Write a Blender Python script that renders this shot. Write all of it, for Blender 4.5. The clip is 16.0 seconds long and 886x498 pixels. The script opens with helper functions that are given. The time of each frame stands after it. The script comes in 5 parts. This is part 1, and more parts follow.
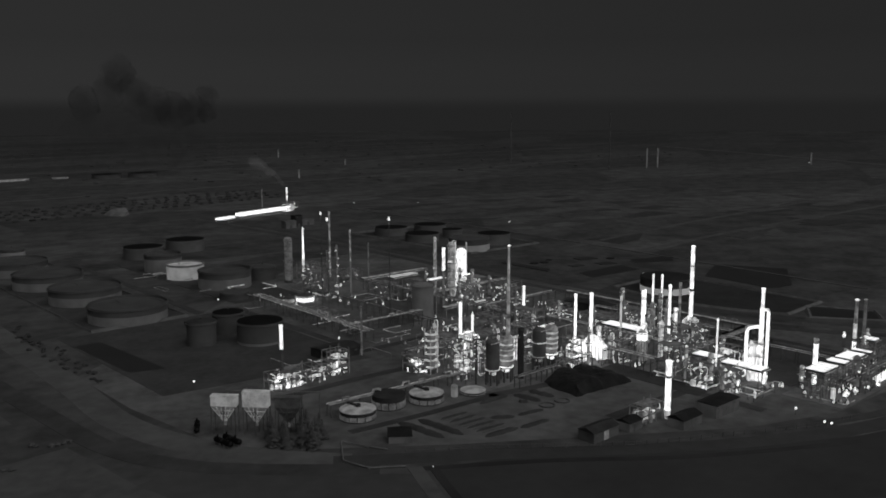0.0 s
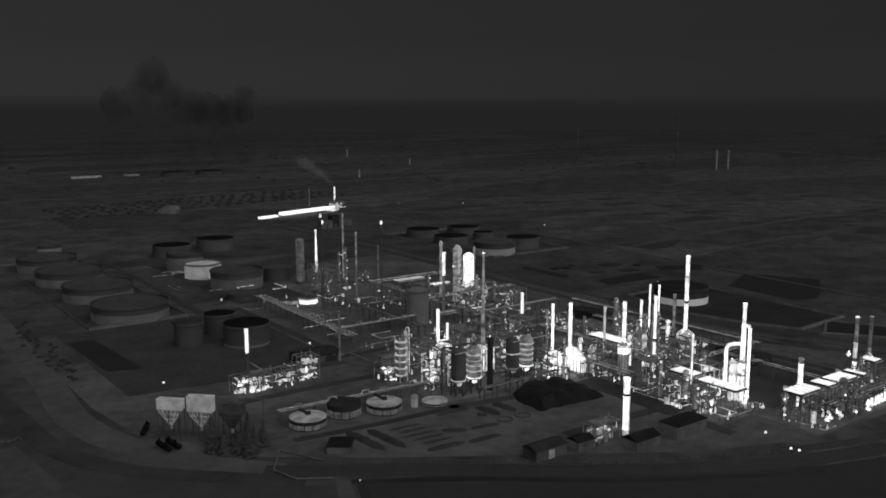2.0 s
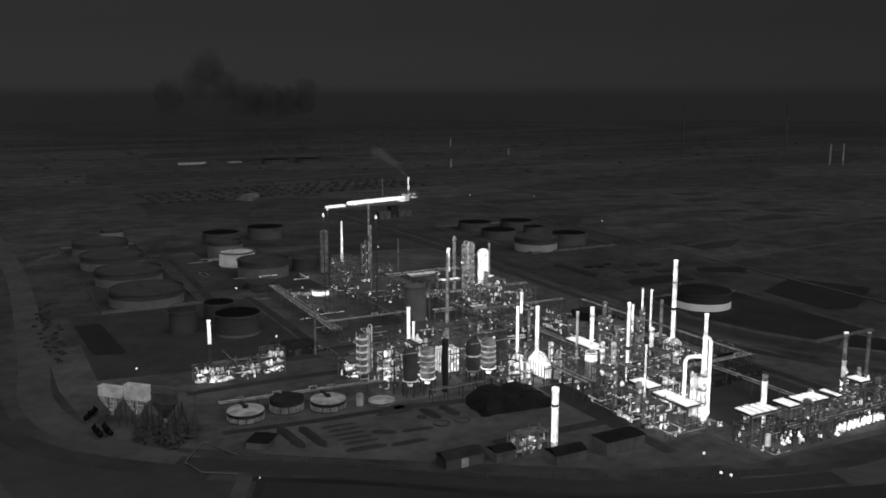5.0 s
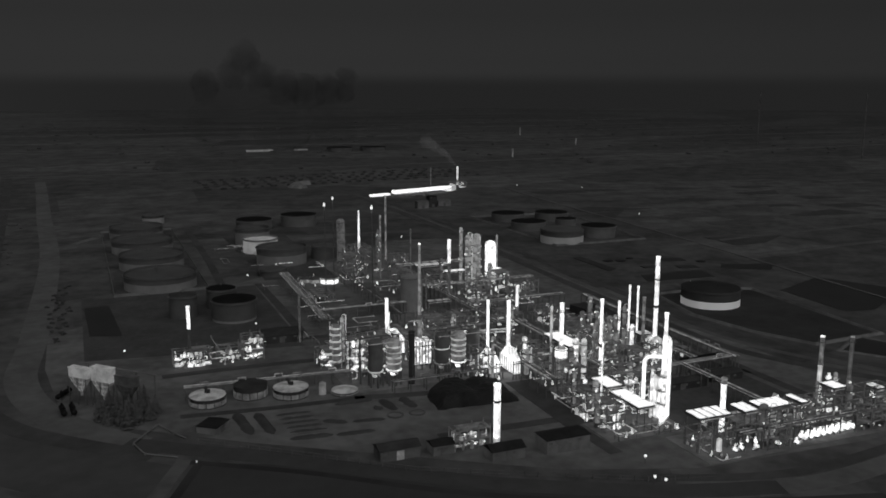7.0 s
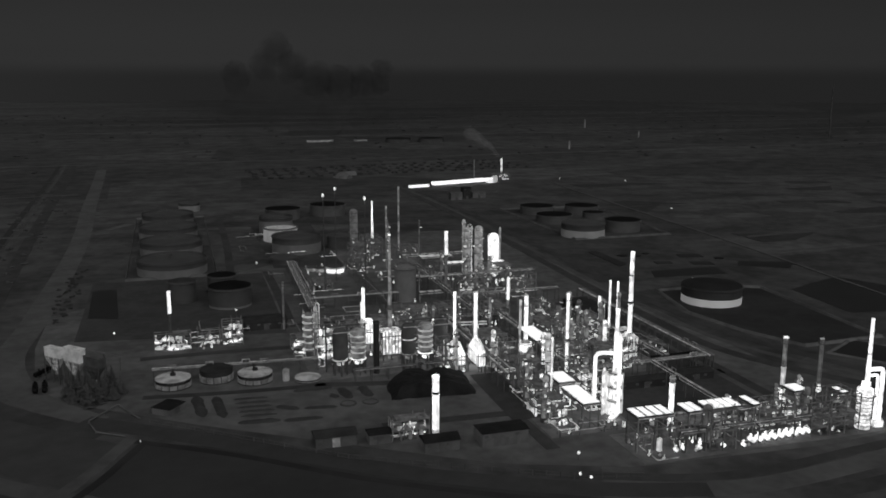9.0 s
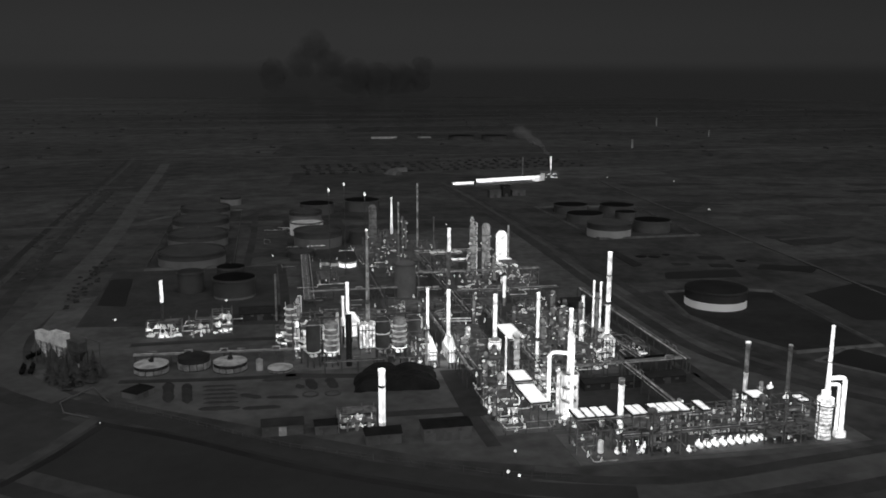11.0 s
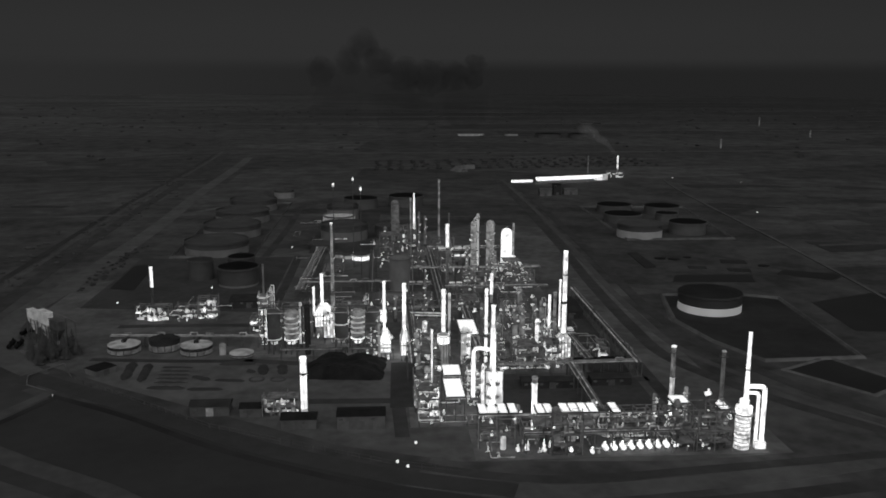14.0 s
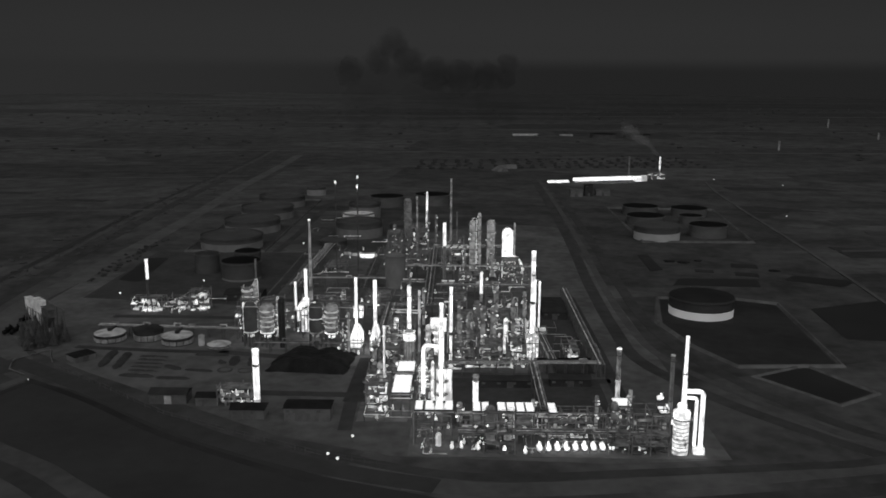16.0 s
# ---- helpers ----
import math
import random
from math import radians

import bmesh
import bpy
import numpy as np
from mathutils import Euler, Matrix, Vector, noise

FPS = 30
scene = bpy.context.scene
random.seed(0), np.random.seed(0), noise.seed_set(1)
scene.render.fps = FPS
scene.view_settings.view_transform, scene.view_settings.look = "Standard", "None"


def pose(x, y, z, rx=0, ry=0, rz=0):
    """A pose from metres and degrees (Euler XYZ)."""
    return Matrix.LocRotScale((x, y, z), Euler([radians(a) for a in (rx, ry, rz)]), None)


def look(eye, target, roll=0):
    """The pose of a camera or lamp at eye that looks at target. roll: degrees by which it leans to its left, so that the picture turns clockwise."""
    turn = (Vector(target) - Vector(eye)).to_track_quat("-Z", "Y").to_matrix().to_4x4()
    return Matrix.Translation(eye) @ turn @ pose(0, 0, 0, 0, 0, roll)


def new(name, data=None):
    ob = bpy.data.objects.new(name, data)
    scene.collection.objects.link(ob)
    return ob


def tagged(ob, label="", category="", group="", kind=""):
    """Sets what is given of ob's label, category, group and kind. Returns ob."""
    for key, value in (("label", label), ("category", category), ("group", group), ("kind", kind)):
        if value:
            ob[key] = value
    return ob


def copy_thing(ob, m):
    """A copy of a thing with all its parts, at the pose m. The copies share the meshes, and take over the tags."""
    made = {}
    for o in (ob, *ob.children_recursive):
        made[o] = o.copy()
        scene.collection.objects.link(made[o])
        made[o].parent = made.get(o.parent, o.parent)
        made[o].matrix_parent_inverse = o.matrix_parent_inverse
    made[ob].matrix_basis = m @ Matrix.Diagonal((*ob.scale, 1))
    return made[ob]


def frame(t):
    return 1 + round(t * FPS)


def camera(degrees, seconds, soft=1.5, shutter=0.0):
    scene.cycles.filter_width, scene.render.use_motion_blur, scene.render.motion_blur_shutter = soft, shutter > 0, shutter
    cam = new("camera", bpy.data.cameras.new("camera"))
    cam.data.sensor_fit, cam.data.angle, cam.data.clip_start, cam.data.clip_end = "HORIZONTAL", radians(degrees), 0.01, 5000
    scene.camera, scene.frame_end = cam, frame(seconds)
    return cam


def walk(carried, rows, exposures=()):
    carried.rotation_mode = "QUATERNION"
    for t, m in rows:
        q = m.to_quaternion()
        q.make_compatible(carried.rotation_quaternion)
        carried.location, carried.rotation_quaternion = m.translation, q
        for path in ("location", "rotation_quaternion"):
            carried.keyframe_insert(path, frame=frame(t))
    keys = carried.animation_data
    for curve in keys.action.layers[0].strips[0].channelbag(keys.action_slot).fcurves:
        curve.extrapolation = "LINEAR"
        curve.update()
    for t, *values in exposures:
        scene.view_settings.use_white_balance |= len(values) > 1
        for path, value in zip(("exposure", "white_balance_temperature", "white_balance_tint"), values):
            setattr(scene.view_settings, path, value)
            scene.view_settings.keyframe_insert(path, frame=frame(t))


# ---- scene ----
cam = camera(53.2, 16.0, soft=1.75)
METRES, EYE, TILT, LEAN, TURN = 376.2, 116.5, 0.0, 0.0, -42.1
ROWS = [
    (0.0, 0.0, 0.0, 0.0, -0.04, -9.13, 0.23),
    (0.5, 0.033, 0.0067, 0.0004, 1.42, -9.12, 0.21),
    (1.0, 0.0659, 0.0141, 0.0017, 2.91, -9.13, 0.19),
    (1.5, 0.0976, 0.0213, 0.0032, 4.14, -9.14, 0.18),
    (2.0, 0.1292, 0.0293, 0.0046, 5.53, -9.18, 0.14),
    (2.5, 0.16, 0.037, 0.0059, 7.01, -9.21, 0.15),
    (3.0, 0.1917, 0.0453, 0.0072, 8.29, -9.28, 0.14),
    (3.5, 0.2224, 0.0538, 0.0082, 9.72, -9.4, 0.09),
    (4.0, 0.2509, 0.062, 0.0093, 11.11, -9.55, 0.06),
    (6.5, 0.4026, 0.108, 0.0158, 18.18, -10.47, -0.04),
    (7.0, 0.4324, 0.1183, 0.0162, 19.56, -10.65, -0.05),
    (7.5, 0.4619, 0.1287, 0.0165, 20.89, -10.81, -0.07),
    (8.0, 0.4914, 0.1397, 0.0167, 22.24, -10.96, -0.04),
    (8.5, 0.5205, 0.1509, 0.0169, 23.56, -11.09, -0.07),
    (9.0, 0.5493, 0.1622, 0.017, 24.81, -11.2, -0.09),
    (11.5, 0.6895, 0.2265, 0.0176, 31.73, -11.41, -0.16),
    (12.0, 0.7166, 0.2405, 0.0177, 33.02, -11.45, -0.16),
    (12.5, 0.7431, 0.2549, 0.0179, 34.26, -11.48, -0.16),
    (13.0, 0.7693, 0.2698, 0.018, 35.5, -11.51, -0.16),
    (13.5, 0.7968, 0.2864, 0.0183, 36.83, -11.54, -0.19),
    (14.0, 0.8218, 0.3023, 0.0185, 38.11, -11.56, -0.19),
    (14.5, 0.8466, 0.3189, 0.0188, 39.44, -11.58, -0.2),
    (15.0, 0.871, 0.3362, 0.019, 40.67, -11.59, -0.21),
    (15.5, 0.8949, 0.354, 0.0193, 41.86, -11.61, -0.25),
    (16.0, 0.9183, 0.3725, 0.0195, 43.02, -11.62, -0.27),
]
walk(cam, [(t, pose(0, 0, EYE, TILT, LEAN, TURN) @ pose(METRES * x, METRES * y, METRES * z, 90 + pitch, roll, yaw)) for t, x, y, z, yaw, pitch, roll in ROWS])

# ---- light: a dim even sky; hot steel, brick and flue walls radiate ----
scene.view_settings.exposure = -2.0
world = bpy.data.worlds.new("sky")
scene.world = world
world.use_nodes = True
wn, wl = world.node_tree.nodes, world.node_tree.links
sky = wn.new("ShaderNodeTexSky")
sky.sky_type, sky.sun_disc = "NISHITA", False
sky.sun_elevation, sky.sun_rotation = radians(48), radians(180)
sky.dust_density, sky.air_density = 0.3, 1.0
grey = wn.new("ShaderNodeHueSaturation")
grey.inputs["Saturation"].default_value = 0.0
wl.new(sky.outputs[0], grey.inputs["Color"])
wl.new(grey.outputs[0], wn["Background"].inputs["Color"])
wn["Background"].inputs["Strength"].default_value = 0.0128
sun = new("sun", bpy.data.lights.new("sun", "SUN"))
sun.data.energy, sun.data.angle = 3.9, radians(90)
sun.matrix_world = look((0, 0, 500), (0, math.cos(radians(48)) * 500, 500 - math.sin(radians(48)) * 500))


# ---- materials ----
def material(name, low, high, size=8.0, rough=0.85, metal=0.0, heat=0.0, patchy=0.0, fine=0.6, bump=0.3, mottle=0.3):
    """Grey surface between two albedos, with coarse stains and fine grain. heat: radiance; patchy: how unevenly it is hot."""
    m = bpy.data.materials.new(name)
    m.use_nodes = True
    n, l = m.node_tree.nodes, m.node_tree.links
    shader = n["Principled BSDF"]
    shader.inputs["Roughness"].default_value, shader.inputs["Metallic"].default_value = rough, metal
    shader.inputs["Specular IOR Level"].default_value = 0.2
    tc, info = n.new("ShaderNodeTexCoord"), n.new("ShaderNodeObjectInfo")
    shift = n.new("ShaderNodeVectorMath")
    shift.operation = "MULTIPLY_ADD"
    shift.inputs[1].default_value = (173.0, 91.0, 57.0)
    l.new(info.outputs["Random"], shift.inputs[0])
    l.new(tc.outputs["Object"], shift.inputs[2])
    coarse, grain = n.new("ShaderNodeTexNoise"), n.new("ShaderNodeTexNoise")
    for node, scale, detail in ((coarse, 1.0 / size, 4.0), (grain, 1.0 / fine, 3.0)):
        node.inputs["Scale"].default_value, node.inputs["Detail"].default_value = scale, detail
        l.new(shift.outputs[0], node.inputs["Vector"])
    both = n.new("ShaderNodeMath")
    both.operation = "MULTIPLY_ADD"
    both.inputs[1].default_value = mottle
    l.new(grain.outputs["Fac"], both.inputs[0])
    l.new(coarse.outputs["Fac"], both.inputs[2])
    ramp = n.new("ShaderNodeMapRange")
    ramp.inputs["From Min"].default_value, ramp.inputs["From Max"].default_value = 0.3 + 0.5 * mottle, 0.73 + 0.5 * mottle
    l.new(both.outputs[0], ramp.inputs["Value"])
    mix = n.new("ShaderNodeMix")
    mix.data_type = "RGBA"
    mix.inputs[6].default_value, mix.inputs[7].default_value = (low, low, low, 1), (high, high, high, 1)
    l.new(ramp.outputs[0], mix.inputs[0])
    l.new(mix.outputs[2], shader.inputs["Base Color"])
    if bump:
        b = n.new("ShaderNodeBump")
        b.inputs["Strength"].default_value, b.inputs["Distance"].default_value = bump, 0.1
        l.new(grain.outputs["Fac"], b.inputs["Height"])
        l.new(b.outputs[0], shader.inputs["Normal"])
    if heat:
        glow = n.new("ShaderNodeMapRange")
        glow.inputs["From Min"].default_value, glow.inputs["From Max"].default_value = 0.48, 0.8
        glow.inputs["To Min"].default_value, glow.inputs["To Max"].default_value = heat * (1 - patchy), heat * (1 + patchy)
        l.new(both.outputs[0], glow.inputs["Value"])
        l.new(glow.outputs[0], shader.inputs["Emission Strength"])
        shader.inputs["Emission Color"].default_value = (1, 1, 1, 1)
    return m


STEEL = material("weathered steel", 0.075, 0.16, 4, 0.7, 0.0)
DARK = material("cold dark steel", 0.035, 0.06, 5, 0.8)
BLACK = material("frosted black shell", 0.002, 0.006, 3, 0.6)
CONCRETE = material("concrete", 0.12, 0.22, 6, 0.9)
ROOFING = material("roofing felt", 0.03, 0.055, 5, 0.9)
SIDING = material("metal siding", 0.10, 0.16, 4, 0.8)
SHELL = material("grey tank shell paint", 0.085, 0.115, 9, 0.7)
MIDSHELL = material("mid-grey tank shell", 0.12, 0.16, 9, 0.7)
FILLED = material("tank shell over warm liquid", 0.14, 0.19, 9, 0.7, heat=0.04, patchy=0.3)
LIT = material("pale tank plate", 0.2, 0.28, 6, 0.7, heat=0.06)
DECK = material("tank deck", 0.075, 0.105, 10, 0.8)
COLDDECK = material("cold tank deck", 0.003, 0.009, 10, 0.8)
TEPID = material("tepid steel", 0.12, 0.2, 3, 0.7, heat=0.16, patchy=0.6)
WARM = material("warm steel", 0.15, 0.25, 3, 0.7, heat=0.5, patchy=0.7)
HOT = material("hot steel", 0.2, 0.3, 2.5, 0.7, heat=1.6, patchy=0.75)
WHITE = material("furnace-hot steel", 0.25, 0.35, 2.5, 0.7, heat=5.0, patchy=0.5)
FRAME = material("warm structural steel", 0.09, 0.17, 3, 0.7, heat=0.09, patchy=0.9)
SPOTTED = material("lagged steel", 0.12, 0.22, 3.0, 0.7, heat=0.34, patchy=0.8, fine=0.9)


# ---- mesh helpers ----
def box(bm, x0, x1, y0, y1, z0, z1):
    v = [bm.verts.new((x, y, z)) for z in (z0, z1) for x, y in ((x0, y0), (x1, y0), (x1, y1), (x0, y1))]
    for f in ((3, 2, 1, 0), (4, 5, 6, 7), (0, 1, 5, 4), (1, 2, 6, 5), (2, 3, 7, 6), (3, 0, 4, 7)):
        bm.faces.new([v[i] for i in f])
    return bm


def lathe(bm, profile, x=0.0, y=0.0, seg=20, closed=False):
    """Turns a profile of (radius, height) about a vertical axis; caps open ends."""
    rings = []
    for r, z in profile:
        rings.append([bm.verts.new((x + r * math.cos(2 * math.pi * i / seg), y + r * math.sin(2 * math.pi * i / seg), z)) for i in range(seg)])
    pairs = list(zip(rings, rings[1:])) + ([(rings[-1], rings[0])] if closed else [])
    for a, b in pairs:
        for i in range(seg):
            bm.faces.new((a[i], a[(i + 1) % seg], b[(i + 1) % seg], b[i]))
    if not closed:
        bm.faces.new(rings[0][::-1])
        bm.faces.new(rings[-1])
    return bm


def tube(bm, pts, r, seg=8):
    """A round pipe along a line of points, with mitred bends."""
    pts = [Vector(p) for p in pts]
    rings = []
    for i, p in enumerate(pts):
        a = (p - pts[i - 1]).normalized() if i else (pts[1] - p).normalized()
        b = (pts[i + 1] - p).normalized() if i < len(pts) - 1 else a
        d = (a + b).normalized() if (a + b).length > 1e-4 else a
        u = d.cross(Vector((0, 0, 1)) if abs(d.z) < 0.9 else Vector((0, 1, 0))).normalized()
        w = d.cross(u)
        rings.append([bm.verts.new(p + r * (u * math.cos(2 * math.pi * k / seg) + w * math.sin(2 * math.pi * k / seg))) for k in range(seg)])
    for a, b in zip(rings, rings[1:]):
        for i in range(seg):
            bm.faces.new((a[i], a[(i + 1) % seg], b[(i + 1) % seg], b[i]))
    bm.faces.new(rings[0][::-1])
    bm.faces.new(rings[-1])
    return bm


def bend(pts, r, steps=4):
    """Rounds the corners of a line of points."""
    pts = [Vector(p) for p in pts]
    out = [pts[0]]
    for a, b, c in zip(pts, pts[1:], pts[2:]):
        k = min(r, (a - b).length / 2, (c - b).length / 2)
        p, q = b + (a - b).normalized() * k, b + (c - b).normalized() * k
        out += [p.lerp(b, s).lerp(b.lerp(q, s), s) for s in (i / steps for i in range(steps + 1))]
    return out + [pts[-1]]


def mesh_of(name, bm, mat, smooth=False):
    bmesh.ops.recalc_face_normals(bm, faces=bm.faces)
    me = bpy.data.meshes.new(name)
    if smooth:
        for f in bm.faces:
            f.smooth = True
    bm.to_mesh(me)
    bm.free()
    me.materials.append(mat)
    if smooth:
        me.set_sharp_from_angle(angle=radians(35))
    return me


def part(name, bm, mat, parent, label="", smooth=False):
    ob = new(name, mesh_of(name, bm, mat, smooth))
    ob.parent = parent
    return tagged(ob, label) if label else ob


def drop(x, y):
    """Height of the land: level round the works, falling gently farther out."""
    k = min(1.0, max(0.0, (math.hypot(x - 330, y - 300) - 330) / 700))
    return -12 * k * k * (3 - 2 * k)


def thing(name, x, y, label, category, group="", z=0.0, turn=0.0):
    ob = new(name)
    ob.empty_display_size = 0.5
    ob.matrix_basis = pose(x, y, z + drop(x, y), 0, 0, turn)
    return tagged(ob, label, category, group)


def B():
    return bmesh.new()


# ---- land ----
def ground_sheet():
    xs = sorted(set([-4800, -3600, -2600, -1800, -1200, -800] + list(range(-500, 1201, 50)) + [1500, 2000, 2800, 3800, 4900]))
    ys = sorted(set([-4800, -3000, -1800, -1000, -600] + list(range(-300, 1301, 50)) + [1500, 1900, 2500, 3300, 4200, 4900]))
    grid = [[(x, y, drop(x, y)) for x in xs] for y in ys]
    verts = [p for row in grid for p in row]
    w = len(xs)
    faces = [(j * w + i, j * w + i + 1, (j + 1) * w + i + 1, (j + 1) * w + i) for j in range(len(ys) - 1) for i in range(w - 1)]
    me = bpy.data.meshes.new("ground")
    me.from_pydata(verts, [], faces)
    m = material("dry ground", 0.055, 0.125, 30, 0.95, fine=7, bump=0.15, mottle=0.6)
    n, l = m.node_tree.nodes, m.node_tree.links
    # fields: large cells of different cover
    cells = n.new("ShaderNodeTexVoronoi")
    cells.inputs["Scale"].default_value = 1 / 170
    tc = n.new("ShaderNodeTexCoord")
    stretch = n.new("ShaderNodeMapping")
    stretch.inputs["Scale"].default_value = (0.55, 1.3, 1)
    l.new(tc.outputs["Object"], stretch.inputs[0])
    l.new(stretch.outputs[0], cells.inputs["Vector"])
    pick = n.new("ShaderNodeSeparateColor")
    l.new(cells.outputs["Color"], pick.inputs[0])
    shade = n.new("ShaderNodeMapRange")
    shade.inputs["To Min"].default_value, shade.inputs["To Max"].default_value = 0.72, 1.18
    l.new(pick.outputs[0], shade.inputs["Value"])
    mul = n.new("ShaderNodeMix")
    mul.data_type, mul.blend_type = "RGBA", "MULTIPLY"
    mul.inputs[0].default_value = 1.0
    shader = n["Principled BSDF"]
    old = shader.inputs["Base Color"].links[0].from_socket
    l.new(old, mul.inputs[6])
    l.new(shade.outputs[0], mul.inputs[7])
    l.new(mul.outputs[2], shader.inputs["Base Color"])
    # far haze put into the ground colour: darker with distance
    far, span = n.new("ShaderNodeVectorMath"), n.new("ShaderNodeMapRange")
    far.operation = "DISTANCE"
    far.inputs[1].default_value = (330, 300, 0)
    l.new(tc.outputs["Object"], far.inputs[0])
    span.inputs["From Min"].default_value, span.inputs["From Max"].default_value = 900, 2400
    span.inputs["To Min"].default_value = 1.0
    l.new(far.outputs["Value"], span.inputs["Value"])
    # haze tone painted by side: paler to the north-west, darker to the north-east
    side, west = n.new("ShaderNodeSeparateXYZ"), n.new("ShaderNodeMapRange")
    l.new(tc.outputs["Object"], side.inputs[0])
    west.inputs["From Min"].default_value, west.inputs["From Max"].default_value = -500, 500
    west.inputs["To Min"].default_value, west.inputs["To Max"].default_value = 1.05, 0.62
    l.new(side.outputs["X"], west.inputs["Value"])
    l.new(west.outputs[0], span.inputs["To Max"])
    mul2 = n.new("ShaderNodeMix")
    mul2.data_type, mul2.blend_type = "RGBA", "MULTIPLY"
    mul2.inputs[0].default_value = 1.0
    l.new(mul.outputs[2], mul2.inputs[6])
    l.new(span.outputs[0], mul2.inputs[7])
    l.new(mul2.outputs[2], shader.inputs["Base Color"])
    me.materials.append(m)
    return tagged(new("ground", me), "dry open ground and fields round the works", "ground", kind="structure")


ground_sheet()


def sheet(name, pts, z, mat, label, category="ground"):
    """A flat area with a small thickness that lies on the land."""
    bm = B()
    top = [bm.verts.new((x, y, drop(x, y) + z)) for x, y in pts]
    low = [bm.verts.new((x, y, drop(x, y) - 0.3)) for x, y in pts]
    bm.faces.new(top)
    for i in range(len(pts)):
        j = (i + 1) % len(pts)
        bm.faces.new((top[i], low[i], low[j], top[j]))
    bmesh.ops.triangulate(bm, faces=[f for f in bm.faces if len(f.verts) > 4])
    return tagged(new(name, mesh_of(name, bm, mat)), label, category, kind="structure")


def strip(name, line, width, z, mat, label, category="road"):
    """A road along a smooth line."""
    pts = [Vector((x, y)) for x, y in line]
    fine = []
    for i in range(len(pts) - 1):
        p0, p1, p2, p3 = pts[max(i - 1, 0)], pts[i], pts[i + 1], pts[min(i + 2, len(pts) - 1)]
        for k in range(8):
            s = k / 8
            fine.append(0.5 * (2 * p1 + (p2 - p0) * s + (2 * p0 - 5 * p1 + 4 * p2 - p3) * s * s + (3 * p1 - p0 - 3 * p2 + p3) * s ** 3))
    fine.append(pts[-1])
    bm = B()
    rows = []
    for i, p in enumerate(fine):
        d = (fine[min(i + 1, len(fine) - 1)] - fine[max(i - 1, 0)]).normalized()
        s = Vector((-d.y, d.x)) * width / 2
        rows.append([bm.verts.new((*(p + s), drop(*(p + s)) + z)), bm.verts.new((*(p - s), drop(*(p - s)) + z)),
                     bm.verts.new((*(p - s * 1.05), drop(*p) - 0.3)), bm.verts.new((*(p + s * 1.05), drop(*p) - 0.3))])
    for a, b in zip(rows, rows[1:]):
        for i, j in ((0, 1), (1, 2), (3, 0)):
            bm.faces.new((a[i], a[j], b[j], b[i]))
    return tagged(new(name, mesh_of(name, bm, mat)), label, category, kind="structure")


ASPHALT = material("worn asphalt", 0.05, 0.08, 20, 0.9, fine=5, mottle=0.5)
GRAVEL = material("pale gravel", 0.09, 0.145, 18, 0.95, fine=4, mottle=0.5)
WETLAND = material("dark damp grass", 0.028, 0.055, 40, 0.95, fine=6, mottle=0.4)
POND = material("cold still water", 0.032, 0.045, 30, 0.5, bump=0.05)
YARD = material("packed yard", 0.092, 0.172, 22, 0.95, fine=5, mottle=0.7)

VERGE = material("trodden verge", 0.08, 0.12, 20, 0.95, fine=5, mottle=0.5)
TARMAC = material("dark tarmac", 0.052, 0.07, 20, 0.9, fine=5, mottle=0.5)
DAMP = material("damp earth and grass", 0.058, 0.085, 30, 0.95, fine=6, mottle=0.5)
SOGGY = material("dark wet grass", 0.044, 0.06, 40, 0.95, fine=6, mottle=0.4)
sheet("roadside", [(40, 300), (99, 305), (104, 258), (112, 222), (128, 205), (60, 262), (20, 290)], 0.05, VERGE, "trodden earth beside the outer lane")
sheet("meadow", [(181, 206), (217, 189), (247, 165), (272, 147), (309, 125), (345, 112), (372, 104), (390, 60), (300, 72), (262, 101), (248, 111), (224, 131), (193, 151), (164, 172)], 0.06, SOGGY, "dark wet grass field outside the perimeter road")
sheet("meadow", [(173, 207), (150, 227), (130, 250), (120, 262), (104, 258), (112, 222), (139, 194), (163, 173)], 0.06, DAMP, "dark wet grass field beside the embanked track")
sheet("works_yard", [(140, 262), (200, 216), (290, 155), (330, 140), (400, 136), (440, 140), (438, 300), (432, 560), (170, 700), (132, 640), (132, 330)], 0.05, YARD, "packed earth yard of the refinery")
strip("perimeter_road", [(104, 1250), (110, 1100), (120, 820), (129, 592), (126, 390), (123, 318), (134, 272), (150, 246), (164, 229)], 13, 0.09, GRAVEL, "pale gravel road curving round the works")
strip("perimeter_road", [(160, 232), (182, 216), (214, 193), (245, 169), (271, 151), (309, 131), (345, 119)], 9, 0.14, TARMAC, "dark asphalt road along the perimeter fence")
strip("road_verge", [(176, 209), (212, 185), (243, 160), (270, 142), (307, 121)], 3, 0.12, WETLAND, "faint trodden verge beside the dark road", "verge")
strip("outer_road_verge", [(60, 258), (134, 190), (161, 169), (190, 147.5), (221, 127.5), (246, 107), (300, 66), (360, 20)], 8, 0.12, VERGE, "trodden gravel verge of the outer road", "verge")
strip("outer_road", [(50, 257), (128, 185), (157, 163), (186, 141.5), (217, 121.5), (242, 101), (296, 60), (356, 14)], 7, 0.13, TARMAC, "dark asphalt outer road past the wet fields", "road")
strip("outer_road_verge", [(42, 253), (124, 178), (152, 156.5), (182, 135), (213, 115), (238, 94.5), (292, 54), (352, 8)], 8, 0.12, VERGE, "pale gravel verge of the outer road", "verge")
strip("perimeter_road", [(335, 121), (367, 117.5), (420, 123.5), (457, 130.5), (520, 147), (700, 215)], 9, 0.09, GRAVEL, "pale gravel road curving round the works")
